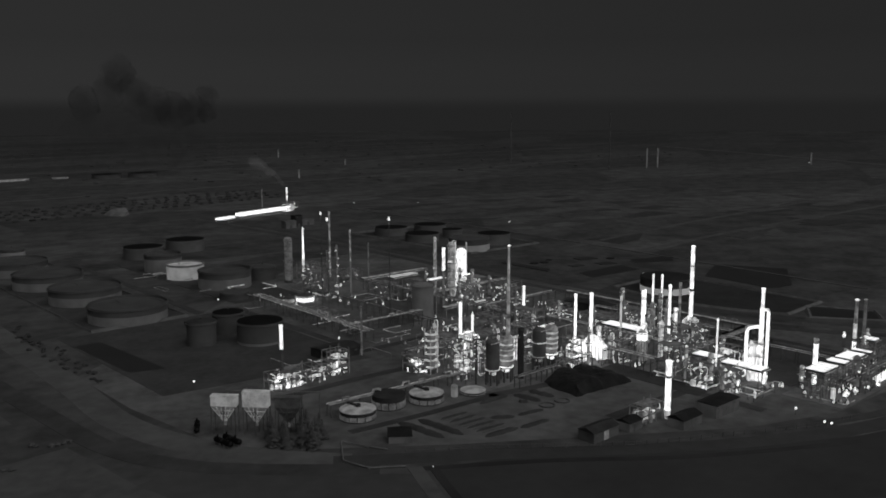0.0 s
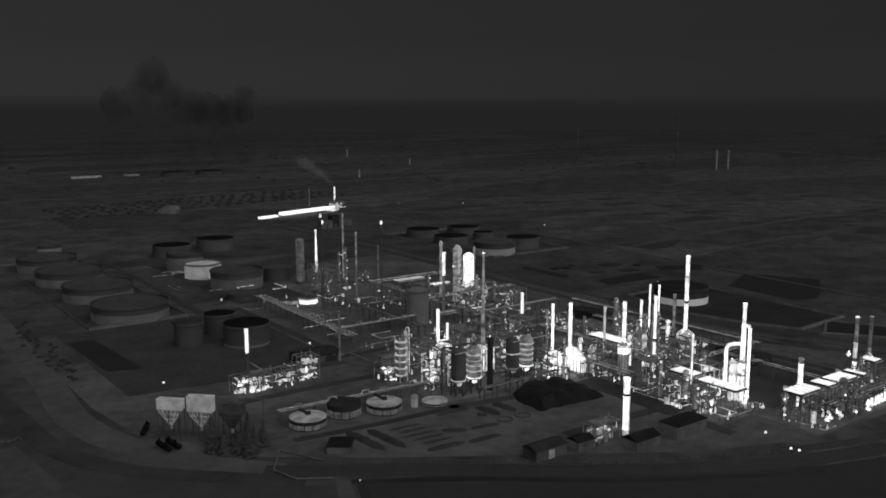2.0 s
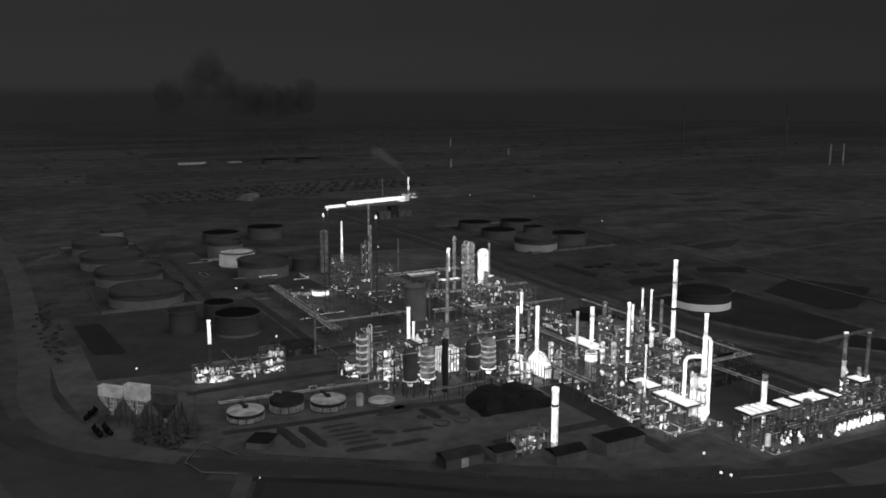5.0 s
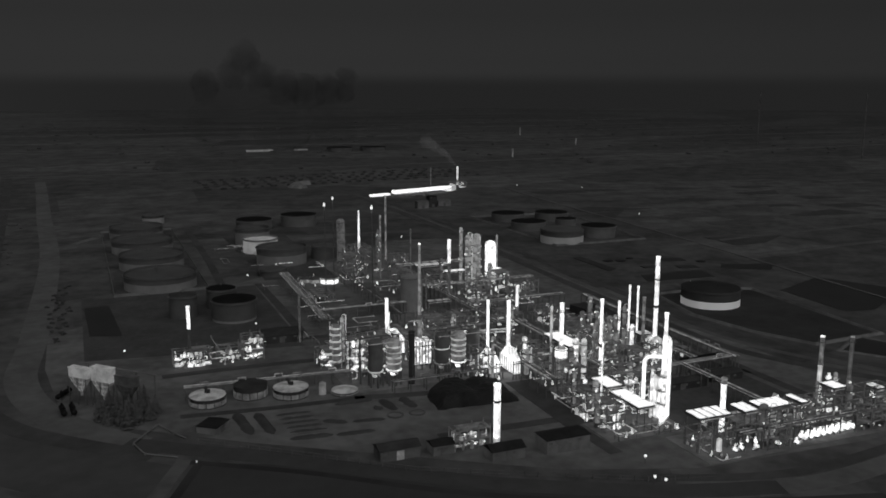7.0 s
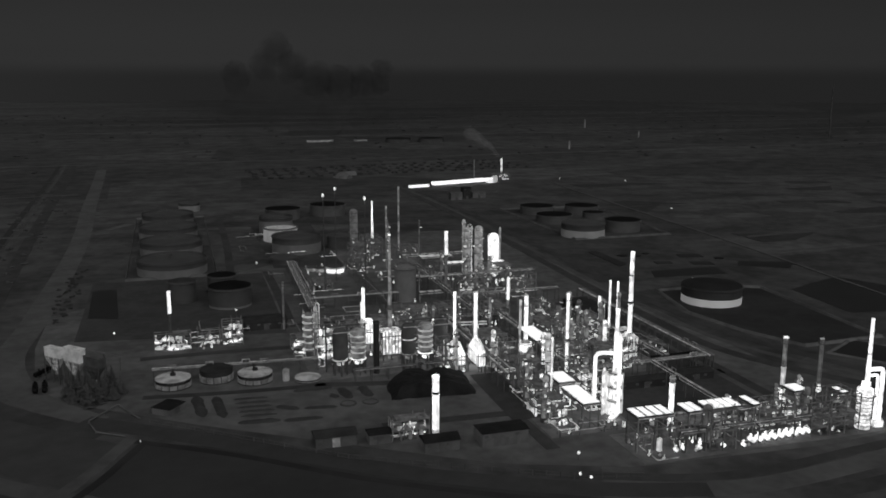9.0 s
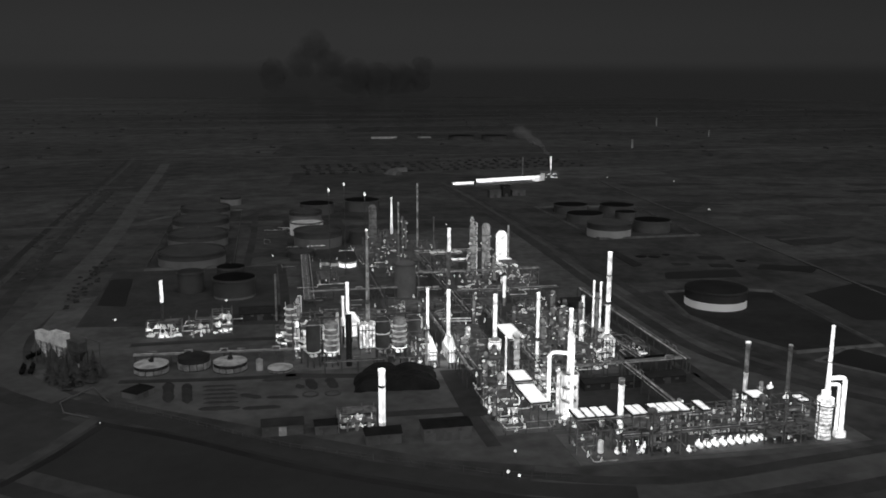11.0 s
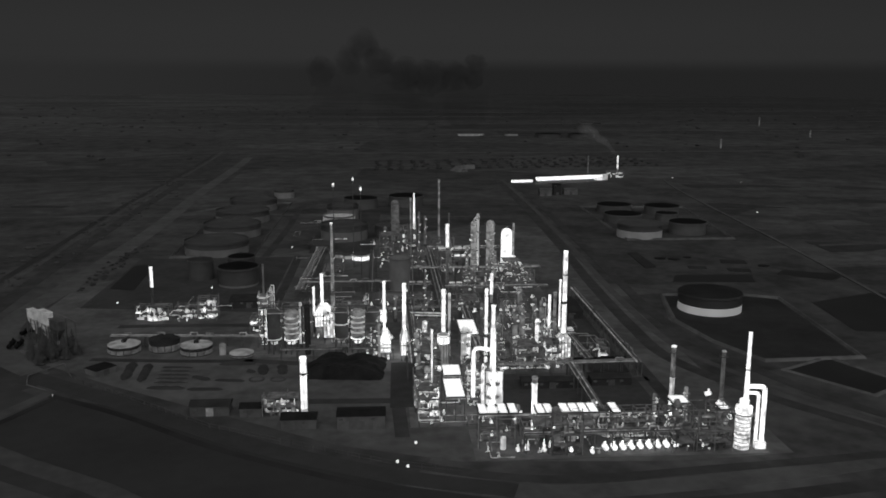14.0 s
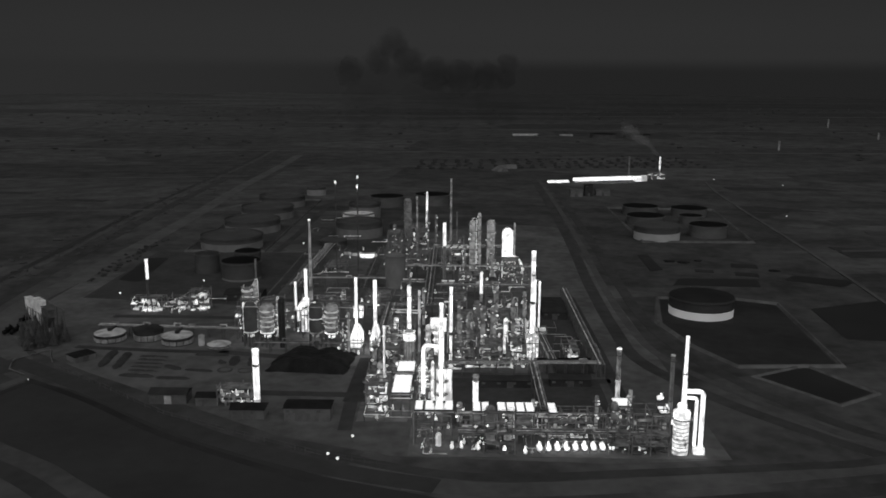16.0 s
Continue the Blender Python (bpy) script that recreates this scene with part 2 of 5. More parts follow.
strip("outer_lane", [(60, 1345), (75, 1020), (89, 700), (96, 531), (100, 430), (105, 342), (110, 292), (124, 260), (148, 234), (168, 217)], 9, 0.13, ASPHALT, "dark asphalt lane outside the gravel road")
strip("outer_lane", [(370, 106), (430, 112), (520, 132), (700, 196)], 7, 0.13, ASPHALT, "dark asphalt lane outside the gravel road")
strip("rail_bed", [(48, 1345), (63, 1020), (77, 700), (84, 531), (88, 430), (90, 342)], 4, 0.13, VERGE, "pale ballast of a single railway line", "track")
strip("drain", [(40, 1345), (55, 1020), (70, 700), (77, 531), (81, 430), (84, 342)], 5, 0.11, SOGGY, "dark ditch along the railway", "ditch")
strip("inner_lane", [(309, 141), (340, 129), (367, 125.5), (412, 130), (459, 135.5), (489, 141), (560, 168)], 5, 0.15, ASPHALT, "dark asphalt lane inside the gravel road")
strip("highway", [(440, 900), (433, 522), (428, 380), (427, 288), (430, 238), (449.5, 196), (471, 166), (493, 142), (560, 84), (760, -30)], 6.5, 0.13, ASPHALT, "worn asphalt road curving past the works")
strip("highway_median", [(446, 900), (440, 522), (436, 385), (435.5, 295), (440, 246), (456, 208), (474, 177), (496, 149), (563, 92), (765, -20)], 4, 0.12, VERGE, "trodden strip between two roads", "verge")
strip("highway_return", [(455, 900), (449, 522), (446, 395), (445, 308), (451, 255), (462, 220), (476, 189), (500, 156), (568, 100), (770, -8)], 6, 0.13, ASPHALT, "worn asphalt road beside the tank bund")
strip("service_track", [(177, 210), (172, 199), (165, 184), (154, 166)], 5, 0.16, VERGE, "pale embanked track between the wet fields", "track")
strip("track_edge", [(181, 205), (176, 194), (169, 179), (158, 161)], 3, 0.15, WETLAND, "rough edge of the embanked track", "verge")
for line, w in (([(348, 211), (380, 211.5), (413, 212)], 5), ([(414, 172), (414, 240), (413, 345)], 5), ([(248, 334), (290, 333), (345, 334)], 5), ([(249, 345), (250, 400), (250, 462)], 5),
                ([(246, 245), (280, 238), (316, 236)], 5), ([(312, 160), (311, 200), (312, 236)], 5), ([(262, 196), (285, 195), (310, 194)], 5), ([(178, 300), (215, 300), (246, 298)], 5), ([(228, 460), (232, 560), (234, 690)], 5), ([(180, 250), (215, 246), (250, 244)], 4)):
    strip("service_lane", line, w, 0.12, ASPHALT, "narrow asphalt lane inside the works", "lane")
# added sheets: paler colour makes up for shade under the equipment
APRON = material("brightened apron", 0.13, 0.23, 9, 0.9, fine=2.5, mottle=0.6)
for x0, x1, y0, y1 in ((246, 304, 249, 296), (305, 347, 228, 270), (315, 346, 168, 226), (348, 391, 221, 298), (335, 432, 140, 165), (345, 396, 356, 420), (300, 344, 300, 360), (300, 352, 440, 510)):
    sheet("apron", [(x0, y0), (x1, y0), (x1, y1), (x0, y1)], 0.17, APRON, "added pale apron that lightens the ground under units")
sheet("bund_floor", [(453, 296), (460, 261), (471, 233), (513, 235), (521, 332), (500, 342), (462, 342)], 0.10, WETLAND, "dark bund floor round the large tank")
CINDER = material("dark cinder floor", 0.055, 0.085, 14, 0.95, fine=3, mottle=0.6)
sheet("tank_farm_floor", [(168, 463), (219, 463), (221, 700), (168, 702)], 0.2, CINDER, "dark cinder floor inside the tank bank")
sheet("tank_farm_floor", [(148, 335), (245, 322), (247, 458), (148, 456)], 0.135, CINDER, "dark cinder floor round the small tanks")
sheet("tank_farm_floor", [(256, 470), (300, 465), (305, 640), (256, 645)], 0.2, CINDER, "dark cinder floor round the grey tanks")
for x0, x1, y0, y1 in ((392, 408, 221, 336), (348, 408, 167, 214)):
    sheet("cinder_floor", [(x0, y0), (x1, y0), (x1, y1), (x0, y1)], 0.2, CINDER, "dark cinder ground between the racks")
sheet("pond", [(475, 219), (499, 232), (513, 201), (495, 190)], 0.12, POND, "dark still lagoon with straight banks", "pond")
sheet("pond", [(537, 325), (586, 345), (606, 300), (552, 269), (533, 272)], 0.12, POND, "dark still lagoon with straight banks", "pond")
sheet("pond", [(477, 375), (526, 371), (531, 391), (484, 392)], 0.16, POND, "dark still lagoon with straight banks", "pond")
sheet("pond", [(547, 390), (574, 373), (590, 388), (556, 402)], 0.16, POND, "dark still lagoon with straight banks", "pond")
sheet("pond", [(151, 376), (149, 437), (162, 437), (166, 371)], 0.16, POND, "dark settling basin with straight banks", "pond")


# ---- storage tanks ----
def storage_tank(x, y, r, h, label, fill=0.5, lower=FILLED, upper=SHELL, deck=DECK, dome=0.0, group="storage tanks"):
    t = thing("storage_tank", x, y, label, "tank", group)
    cut = h * fill
    part("lower_shell", lathe(B(), [(r, 0), (r, cut)], seg=48), lower, t, smooth=True)
    bm = lathe(B(), [(r, cut), (r, h), (r - 0.15, h), (r - 0.15, cut)], seg=48, closed=True)
    part("upper_shell", bm, upper, t, smooth=True)
    if dome:
        part("roof", lathe(B(), [(r - 0.02, h - 0.3), (r, h), (r * 0.66, h + dome * 0.55), (r * 0.33, h + dome * 0.9), (0.3, h + dome)], seg=48), deck, t, smooth=True)
        if r < 10:
            part("vent", lathe(B(), [(0.4, h + dome), (0.4, h + dome + 0.7), (0.7, h + dome + 0.8), (0.7, h + dome + 1.0)]), STEEL, t)
    else:
        part("floating_roof", lathe(B(), [(r - 0.4, h * 0.80), (r - 0.4, h * 0.84), (r - 2.4, h * 0.84), (r - 2.6, h * 0.81)], seg=48), deck, t, smooth=True)
        part("roof_ladder", tube(B(), [(-0.5, r - 1, h), (-1.5, r * 0.35, h * 0.86)], 0.22, 4), upper, t)
    part("wind_girder", lathe(B(), [(r, h - 0.9), (r + 0.7, h - 0.9), (r + 0.7, h - 0.75), (r, h - 0.75)], seg=48, closed=True), upper, t)
    a0 = random.uniform(0.5, 1.2)
    turns = [(a0 + 1.0 * h / r * i / 16, h * i / 16) for i in range(17)]
    bm = B()
    rows = [[bm.verts.new((q * math.cos(a), q * math.sin(a), z + d)) for q, d in ((r, -0.3), (r + 1.0, -0.3), (r + 1.0, 0.0), (r, 0.0))] for a, z in turns]
    for u, w in zip(rows, rows[1:]):
        for i in range(4):
            bm.faces.new((u[i], u[(i + 1) % 4], w[(i + 1) % 4], w[i]))
    part("spiral_stair", bm, lower, t)
    return t


for x, y, r, h in ((193.5, 477.5, 21.3, 9.3), (193.5, 541.5, 21.0, 9.7), (192, 604, 21.6, 9.8), (192, 668, 20.5, 9.8)):
    storage_tank(x, y, r, h, "large grey open-topped floating-roof oil tank", 0.55)
storage_tank(211, 744, 9.5, 8, "small tank with a pale warm shell", 0.7, lower=LIT, deck=DECK, dome=0.8)
storage_tank(272.3, 568, 12.6, 10.4, "small pale warm tank beside larger dark tanks", 0.88, lower=material("pale warm shell", 0.3, 0.4, 8, 0.7, heat=0.5, patchy=0.3), upper=FILLED, deck=FILLED)
storage_tank(278, 522.7, 17.1, 11.8, "grey floating-roof tank with a dark deck", 0.6)
storage_tank(309.5, 528, 8.9, 9, "small dark grey cone-roof tank", 0.6, lower=SHELL, dome=1.2)
storage_tank(273.5, 606, 13.1, 12.6, "grey floating-roof tank behind the pale tank", 0.75)
storage_tank(287, 671, 15, 9, "grey tank with a cold dark domed roof", 0.6, lower=MIDSHELL, upper=MIDSHELL, deck=COLDDECK, dome=0.6)
storage_tank(328, 682, 15.5, 9.5, "grey tank with a cold dark domed roof", 0.6, lower=MIDSHELL, upper=MIDSHELL, deck=COLDDECK, dome=0.6)
storage_tank(222.5, 384, 11.4, 11, "dark cone-roof tank beside smaller dark tanks", 0.12, deck=COLDDECK, dome=1.8)
storage_tank(220, 412, 8, 11, "small dark cone-roof tank", 0.2, lower=SHELL, deck=COLDDECK, dome=1.4)
storage_tank(198.2, 399, 7.2, 12, "small dark upright tank with a flat roof", 0.2, lower=SHELL, deck=DARK, dome=0.8)
storage_tank(264, 485, 8.9, 4.4, "low dark tank beside the pipe bridge", 0.6, lower=SHELL, dome=1.0)
storage_tank(291.7, 448.5, 5.5, 3.6, "low hot white tank beside the pipe bridge", 0.7, lower=WHITE, upper=WARM, deck=DECK, dome=0.8)
storage_tank(283, 452, 3.2, 3.2, "small warm tank beside the low hot one", 0.7, lower=WARM, dome=0.5)
storage_tank(277.5, 455, 2.8, 3.2, "small warm tank beside the low hot one", 0.7, lower=WARM, dome=0.5)
storage_tank(476.8, 315.5, 16.2, 9.6, "large tank with bright lower shell and black roof", 0.42, lower=material("bright tank shell", 0.5, 0.6, 9, 0.7, heat=0.62, patchy=0.2), upper=material("dull upper shell", 0.06, 0.08, 9, 0.7), deck=material("dull dark roof plate", 0.02, 0.034, 10, 0.8), dome=1.2)
storage_tank(499, 520, 16.8, 10.5, "far tank with a pale lower shell", 0.55, lower=material("pale tank shell", 0.3, 0.36, 9, 0.7, heat=0.12, patchy=0.2), deck=DECK, dome=1.2, group="far tanks")
storage_tank(540, 532, 14, 9, "far grey tank with a black domed roof", 0.4, lower=MIDSHELL, upper=MIDSHELL, deck=COLDDECK, dome=0.6, group="far tanks")
for x, y, r in ((504, 585, 15), (510, 636, 15), (550, 627, 15), (541, 586, 9)):
    storage_tank(x, y, r, 7.0, "far grey tank with a black domed roof", 0.5, lower=MIDSHELL, upper=MIDSHELL, deck=COLDDECK, dome=0.6, group="far tanks")


# ---- stacks ----
def stack(x, y, h, r, bands, label, r_top=None, z=0.0, tip=None, platforms=1, name="chimney_stack", category="chimney"):
    """bands: (fraction of the height where the band ends, material)."""
    t = thing(name, x, y, label, category, "stacks", z)
    r_top = r if r_top is None else r_top
    low = 0.0
    for top, mat in bands:
        a, b = r + (r_top - r) * low, r + (r_top - r) * top
        part("shaft", lathe(B(), [(a, h * low), (b, h * top)], seg=16), mat, t, smooth=True)
        part("flange", lathe(B(), [(b, h * top - 0.15), (b + 0.18, h * top - 0.15), (b + 0.18, h * top + 0.05), (b * 0.8, h * top + 0.05)], seg=16), STEEL if mat in (STEEL, DARK, TEPID) else mat, t)
        low = top
    part("rim", lathe(B(), [(r_top * 0.75, h), (r_top * 1.1, h), (r_top * 1.1, h + 0.5), (r_top * 0.75, h + 0.5)], seg=16, closed=True), tip or bands[-1][1], t)
    bm = B()
    q = max(r, r_top) + 0.25
    for k in (-0.22, 0.22):
        box(bm, k - 0.03, k + 0.03, -q - 0.03, -q + 0.03, 0, h * 0.95)
    for i in range(int(h * 0.95 / 0.9)):
        box(bm, -0.22, 0.22, -q - 0.02, -q + 0.02, i * 0.9, i * 0.9 + 0.05)
    part("ladder", bm, STEEL, t)
    for i in range(platforms):
        zz = h * (0.93 - 0.3 * i)
        rr = r + (r_top - r) * zz / h
        bm = lathe(B(), [(rr, zz), (rr + 0.8, zz), (rr + 0.8, zz + 0.1), (rr, zz + 0.1)], seg=16, closed=True)
        lathe(bm, [(rr + 0.75, zz + 1.0), (rr + 0.8, zz + 1.0), (rr + 0.8, zz + 1.08), (rr + 0.75, zz + 1.08)], seg=16, closed=True)
        part("platform", bm, STEEL, t)
    return t


W, G, T, D, S_ = WHITE, WARM, TEPID, DARK, STEEL
stack(277.1, 180.7, 22, 1.15, [(0.15, HOT), (0.72, W), (0.76, D), (1, W)], "white-hot boiler stack with a dark band", platforms=0)
stack(383.2, 238.5, 47.5, 1.0, [(0.2, HOT), (0.52, W), (0.55, T), (0.78, W), (0.8, G), (1, W)], "tallest white-hot heater stack with faint bands", r_top=0.85)
stack(348.4, 228.1, 34, 0.62, [(0.4, W), (0.45, T), (1, W)], "slim white-hot stack in the crowded unit")
stack(334.4, 245.3, 28, 0.5, [(0.3, G), (1, HOT)], "short hot stack beside the heater row")
stack(388, 259, 29.3, 0.42, [(0.25, G), (1, W)], "slim hot stack, one of three", platforms=0)
stack(386.5, 263.5, 29, 0.42, [(0.25, G), (1, W)], "slim hot stack, one of three", platforms=0)
stack(382, 265, 21.5, 0.55, [(0.3, G), (1, W)], "short white-hot stack, one of three", platforms=0)
stack(380, 243, 28.5, 0.7, [(0.3, D), (1, SPOTTED)], "lagged stack with hot spots", platforms=3)
stack(407.3, 167.2, 28, 0.8, [(0.3, W), (0.36, T), (0.6, HOT), (1, SPOTTED)], "grey stack hotter toward its foot", tip=W)
stack(427.1, 171.2, 24.5, 0.75, [(0.3, SPOTTED), (1, T)], "cool grey stack with a bright rim", tip=G)
stack(357.4, 162.2, 19.6, 0.95, [(0.9, W), (1, G)], "short thick white-hot stack by the coolers", platforms=0)
stack(283.1, 269.4, 55, 1.15, [(0.4, G), (0.44, T), (1, G)], "tall tapering grey stack with a bright rim", r_top=0.45, tip=W)
stack(273.4, 282.7, 22.3, 0.5, [(0.4, D), (1, W)], "slim white-hot stack beside the furnace", platforms=0)
stack(191.3, 313.2, 26.1, 0.7, [(0.62, S_), (1, W)], "dark stack with a white-hot upper part", platforms=0)
stack(244.1, 327.9, 23.5, 0.5, [(1, T)], "thin grey vent mast", name="vent_mast", category="mast")
stack(346.5, 500, 45.5, 0.65, [(1, G)], "tall thin grey stack at the back", tip=G)
stack(329, 506.5, 35, 1.0, [(0.05, HOT), (1, W)], "tapering white-hot stack at the back", r_top=0.4)
stack(324.5, 446, 40.4, 0.55, [(0.5, T), (1, G)], "thin grey stack at the back", tip=G)
stack(343.5, 379.6, 34.5, 0.9, [(0.62, T), (1, W)], "white-hot stack above the rear rack", platforms=0)
stack(350.8, 462, 27.6, 0.45, [(1, T)], "thin grey vent mast", name="vent_mast", category="mast")
stack(322.7, 362.7, 18.5, 0.3, [(1, T)], "thin grey vent mast", name="vent_mast", category="mast", platforms=0)
stack(272.8, 252, 22, 1.3, [(1, D)], "cold dark square-looking lift shaft", platforms=0, name="lift_shaft", category="shaft")
stack(323.6, 188.5, 29, 0.32, [(0.3, S_), (1, W)], "slim white-hot riser beside the coolers", platforms=0, name="riser_pipe", category="pipe")
stack(364, 334.4, 15.6, 0.75, [(0.3, G), (1, W)], "short white-hot stack beside the rack", platforms=0)
for x, y, h in ((277.1, 402, 54), (294, 368.6, 56), (288, 424.2, 54.5)):
    f = stack(x, y, h, 0.32, [(0.97, S_), (1, T)], "slender dark flare stack with a small flame", r_top=0.2, platforms=0, name="flare_stack", category="flare")
    part("flame", lathe(B(), [(0.2, h + 0.4), (0.6, h + 1.0), (0.5, h + 1.8), (0.1, h + 2.6)], seg=10), W, f, "small burning flame")

COLUMN = material("hot column lagging", 0.15, 0.25, 3, 0.7, heat=0.6, patchy=0.6)
GLOW = material("hot lagging", 0.2, 0.3, 1.5, 0.7, heat=3.0, patchy=0.9)


# ---- furnaces ----
def stack_parts(t, x, y, z0, h, r, mat, rim=None):
    part("chimney", lathe(B(), [(r, z0), (r, h)], x, y, 16), mat, t, smooth=True)
    part("chimney_rim", lathe(B(), [(r * 0.75, h), (r * 1.12, h), (r * 1.12, h + 0.5), (r * 0.75, h + 0.5)], x, y, 16, closed=True), rim or mat, t)


def legs(t, r, h, n=6, w=0.2, mat=STEEL):
    for i in range(n):
        a = 2 * math.pi * (i + 0.5) / n
        x, y = r * math.cos(a), r * math.sin(a)
        part("leg", box(B(), x - w, x + w, y - w, y + w, 0, h), mat, t)


def ring_platform(t, r, z, mat=STEEL, out=1.0):
    deck = part("platform", lathe(B(), [(r, z), (r + out, z), (r + out, z + 0.12), (r, z + 0.12)], seg=20, closed=True), mat, t)
    bm = lathe(B(), [(r + out - 0.05, z + 1.0), (r + out, z + 1.0), (r + out, z + 1.1), (r + out - 0.05, z + 1.1)], seg=20, closed=True)
    part("guard_rail", bm, STEEL, deck)
    return deck


def furnace(x, y, r, body, cone, h, sr, label, mat=None, smat=None, foot=1.6):
    mat, smat = mat or WHITE, smat or WHITE
    t = thing("furnace", x, y, label, "furnace", "furnaces")
    legs(t, r * 0.9, foot)
    part("shell", lathe(B(), [(r, foot), (r, body)], seg=24), mat, t, smooth=True)
    for i in range(12):
        a = 2 * math.pi * i / 12
        c, s = math.cos(a) * (r + 0.1), math.sin(a) * (r + 0.1)
        part("stiffener", box(B(), c - 0.14, c + 0.14, s - 0.14, s + 0.14, foot, body), G if mat is WHITE else T, t)
    part("cone", lathe(B(), [(r, body), (r * 0.72, body + cone * 0.12), (r * 0.66, body + cone * 0.5), (sr * 1.5, body + cone * 0.62), (sr * 1.2, body + cone)], seg=24), mat, t, smooth=True)
    stack_parts(t, 0, 0, body + cone, h, sr, smat)
    ring_platform(t, r, body - 0.3)
    ring_platform(t, sr, h * 0.9, out=0.7)
    return t


t = furnace(330.8, 230.5, 2.3, 14.5, 1.5, 33.4, 0.8, "furnace with a grey lower shell and white stack", mat=WARM)


part("hot_band", lathe(B(), [(2.3, 11), (2.55, 11), (2.55, 14.6), (2.3, 14.6)], seg=24, closed=True), WHITE, t)


def cabin_furnace(x, y, w, d, h, label, ridge=2.5, mat=None, z=3.0):
    mat = mat or WHITE
    t = thing("box_furnace", x, y, label, "furnace", "furnaces")
    for i in (-1, 0, 1):
        for j in (-1, 1):
            part("leg", box(B(), i * w * 0.45 - 0.2, i * w * 0.45 + 0.2, j * d * 0.45 - 0.2, j * d * 0.45 + 0.2, 0, z), STEEL, t)
    part("firebox", box(B(), -w / 2, w / 2, -d / 2, d / 2, z, z + h), mat, t)
    bm = B()
    lo = [bm.verts.new(p) for p in ((-w / 2, -d / 2, z + h), (w / 2, -d / 2, z + h), (w / 2, d / 2, z + h), (-w / 2, d / 2, z + h))]
    hi = [bm.verts.new(p) for p in ((-w / 5, -d / 5, z + h + ridge), (w / 5, -d / 5, z + h + ridge), (w / 5, d / 5, z + h + ridge), (-w / 5, d / 5, z + h + ridge))]
    bm.faces.new(hi)
    for i in range(4):
        bm.faces.new((lo[i], lo[(i + 1) % 4], hi[(i + 1) % 4], hi[i]))
    part("hood", bm, mat, t)
    n = max(3, int(w / 1.3))
    stay = STEEL if mat is not WHITE else WARM
    for i in range(n + 1):
        px = -w / 2 + w * i / n
        part("buckstay", box(B(), px - 0.16, px + 0.16, -d / 2 - 0.35, -d / 2, z, z + h), stay, t)
        part("hood_rib", tube(B(), [(px, -d / 2, z + h + 0.1), (px * 0.4, -d / 5, z + h + ridge + 0.1)], 0.14, 4), stay, t)
    n = max(3, int(d / 1.8))
    for i in range(n + 1):
        py = -d / 2 + d * i / n
        part("buckstay", box(B(), -w / 2 - 0.35, -w / 2, py - 0.16, py + 0.16, z, z + h), stay, t)
        part("hood_rib", tube(B(), [(-w / 2, py, z + h + 0.1), (-w / 5, py * 0.4, z + h + ridge + 0.1)], 0.14, 4), stay, t)
    for k in (0.8,):
        part("walkway", box(B(), -w / 2 - 0.8, w / 2 + 0.8, -d / 2 - 1.2, -d / 2 - 0.26, z + h * k, z + h * k + 0.12), STEEL, t)
    return t


t = cabin_furnace(306.6, 248.5, 5.0, 10, 4.5, "white-hot ribbed furnace with a slim stack", ridge=4.5)
stack_parts(t, -0.3, 1.2, 11.5, 32.5, 0.55, WHITE)
t = cabin_furnace(315, 245.5, 3.2, 12.5, 5.5, "white-hot ribbed furnace with a thick stack", ridge=4.5)
stack_parts(t, -0.1, 2.0, 12.5, 32, 0.75, WHITE)
t = cabin_furnace(277.5, 289, 8, 9, 6.5, "white-hot box furnace under two stacks", ridge=3.5)
stack_parts(t, -1.0, 5.0, 8, 26, 0.7, WHITE)
cabin_furnace(283.1, 269.4, 8.5, 6, 10, "hot framed furnace at the foot of the tall stack", ridge=1.0, mat=GLOW)
cabin_furnace(383.2, 238.5, 5.5, 6, 8, "pale hot box at the foot of the tallest stack", ridge=2, mat=GLOW, z=2)
cabin_furnace(304.4, 267.5, 6.0, 4, 4.6, "white-hot flat-topped box on steel legs", ridge=0.4, z=10.2)

# the tower with the bent flue
t = thing("reactor_tower", 345.2, 180.5, "white-hot reactor tower with bent flue ducts", "reactor")
part("vessel", lathe(B(), [(1.1, 0), (1.1, 17), (0.95, 19)], seg=24), GLOW, t, smooth=True)
part("vessel_skirt", lathe(B(), [(1.5, 0), (1.5, 2.2)], seg=24), GLOW, t)
part("chimney", lathe(B(), [(0.95, 19), (0.9, 31), (0.65, 33), (0.65, 40)], seg=16), WHITE, t, smooth=True)
part("chimney_rim", lathe(B(), [(0.5, 40), (0.8, 40), (0.8, 40.5), (0.5, 40.5)], seg=16, closed=True), WHITE, t)
part("flue_duct", tube(B(), bend([(0, -0.3, 31.5), (0, -2.8, 31.5), (0, -2.8, 2)], 2.0), 0.65, 12), WHITE, t, "thick hot bent flue", True)
part("return_duct", tube(B(), bend([(-0.8, 0, 24), (-6.7, 3.0, 24), (-6.7, 3.0, 5)], 2.4), 0.68, 12), WHITE, t, "thick hot bent flue", True)
part("firebox", box(B(), -1.8, 3.9, 1.3, 4.8, 0, 15.2), material("glowing jacket", 0.25, 0.35, 4, 0.7, heat=3.2, patchy=0.55), t)
for x in (-1.8, 0.1, 2.0, 3.9):
    part("buckstay", box(B(), x - 0.14, x + 0.14, 1.0, 1.3, 0, 15.2), HOT, t)
part("firebox_roof", box(B(), -2.1, 4.2, 1.0, 5.1, 15.2, 15.6), HOT, t)
part("small_column", lathe(B(), [(0.6, 0), (0.6, 17), (0.2, 17.8)], -3.2, 2.6, 12), GLOW, t, smooth=True)
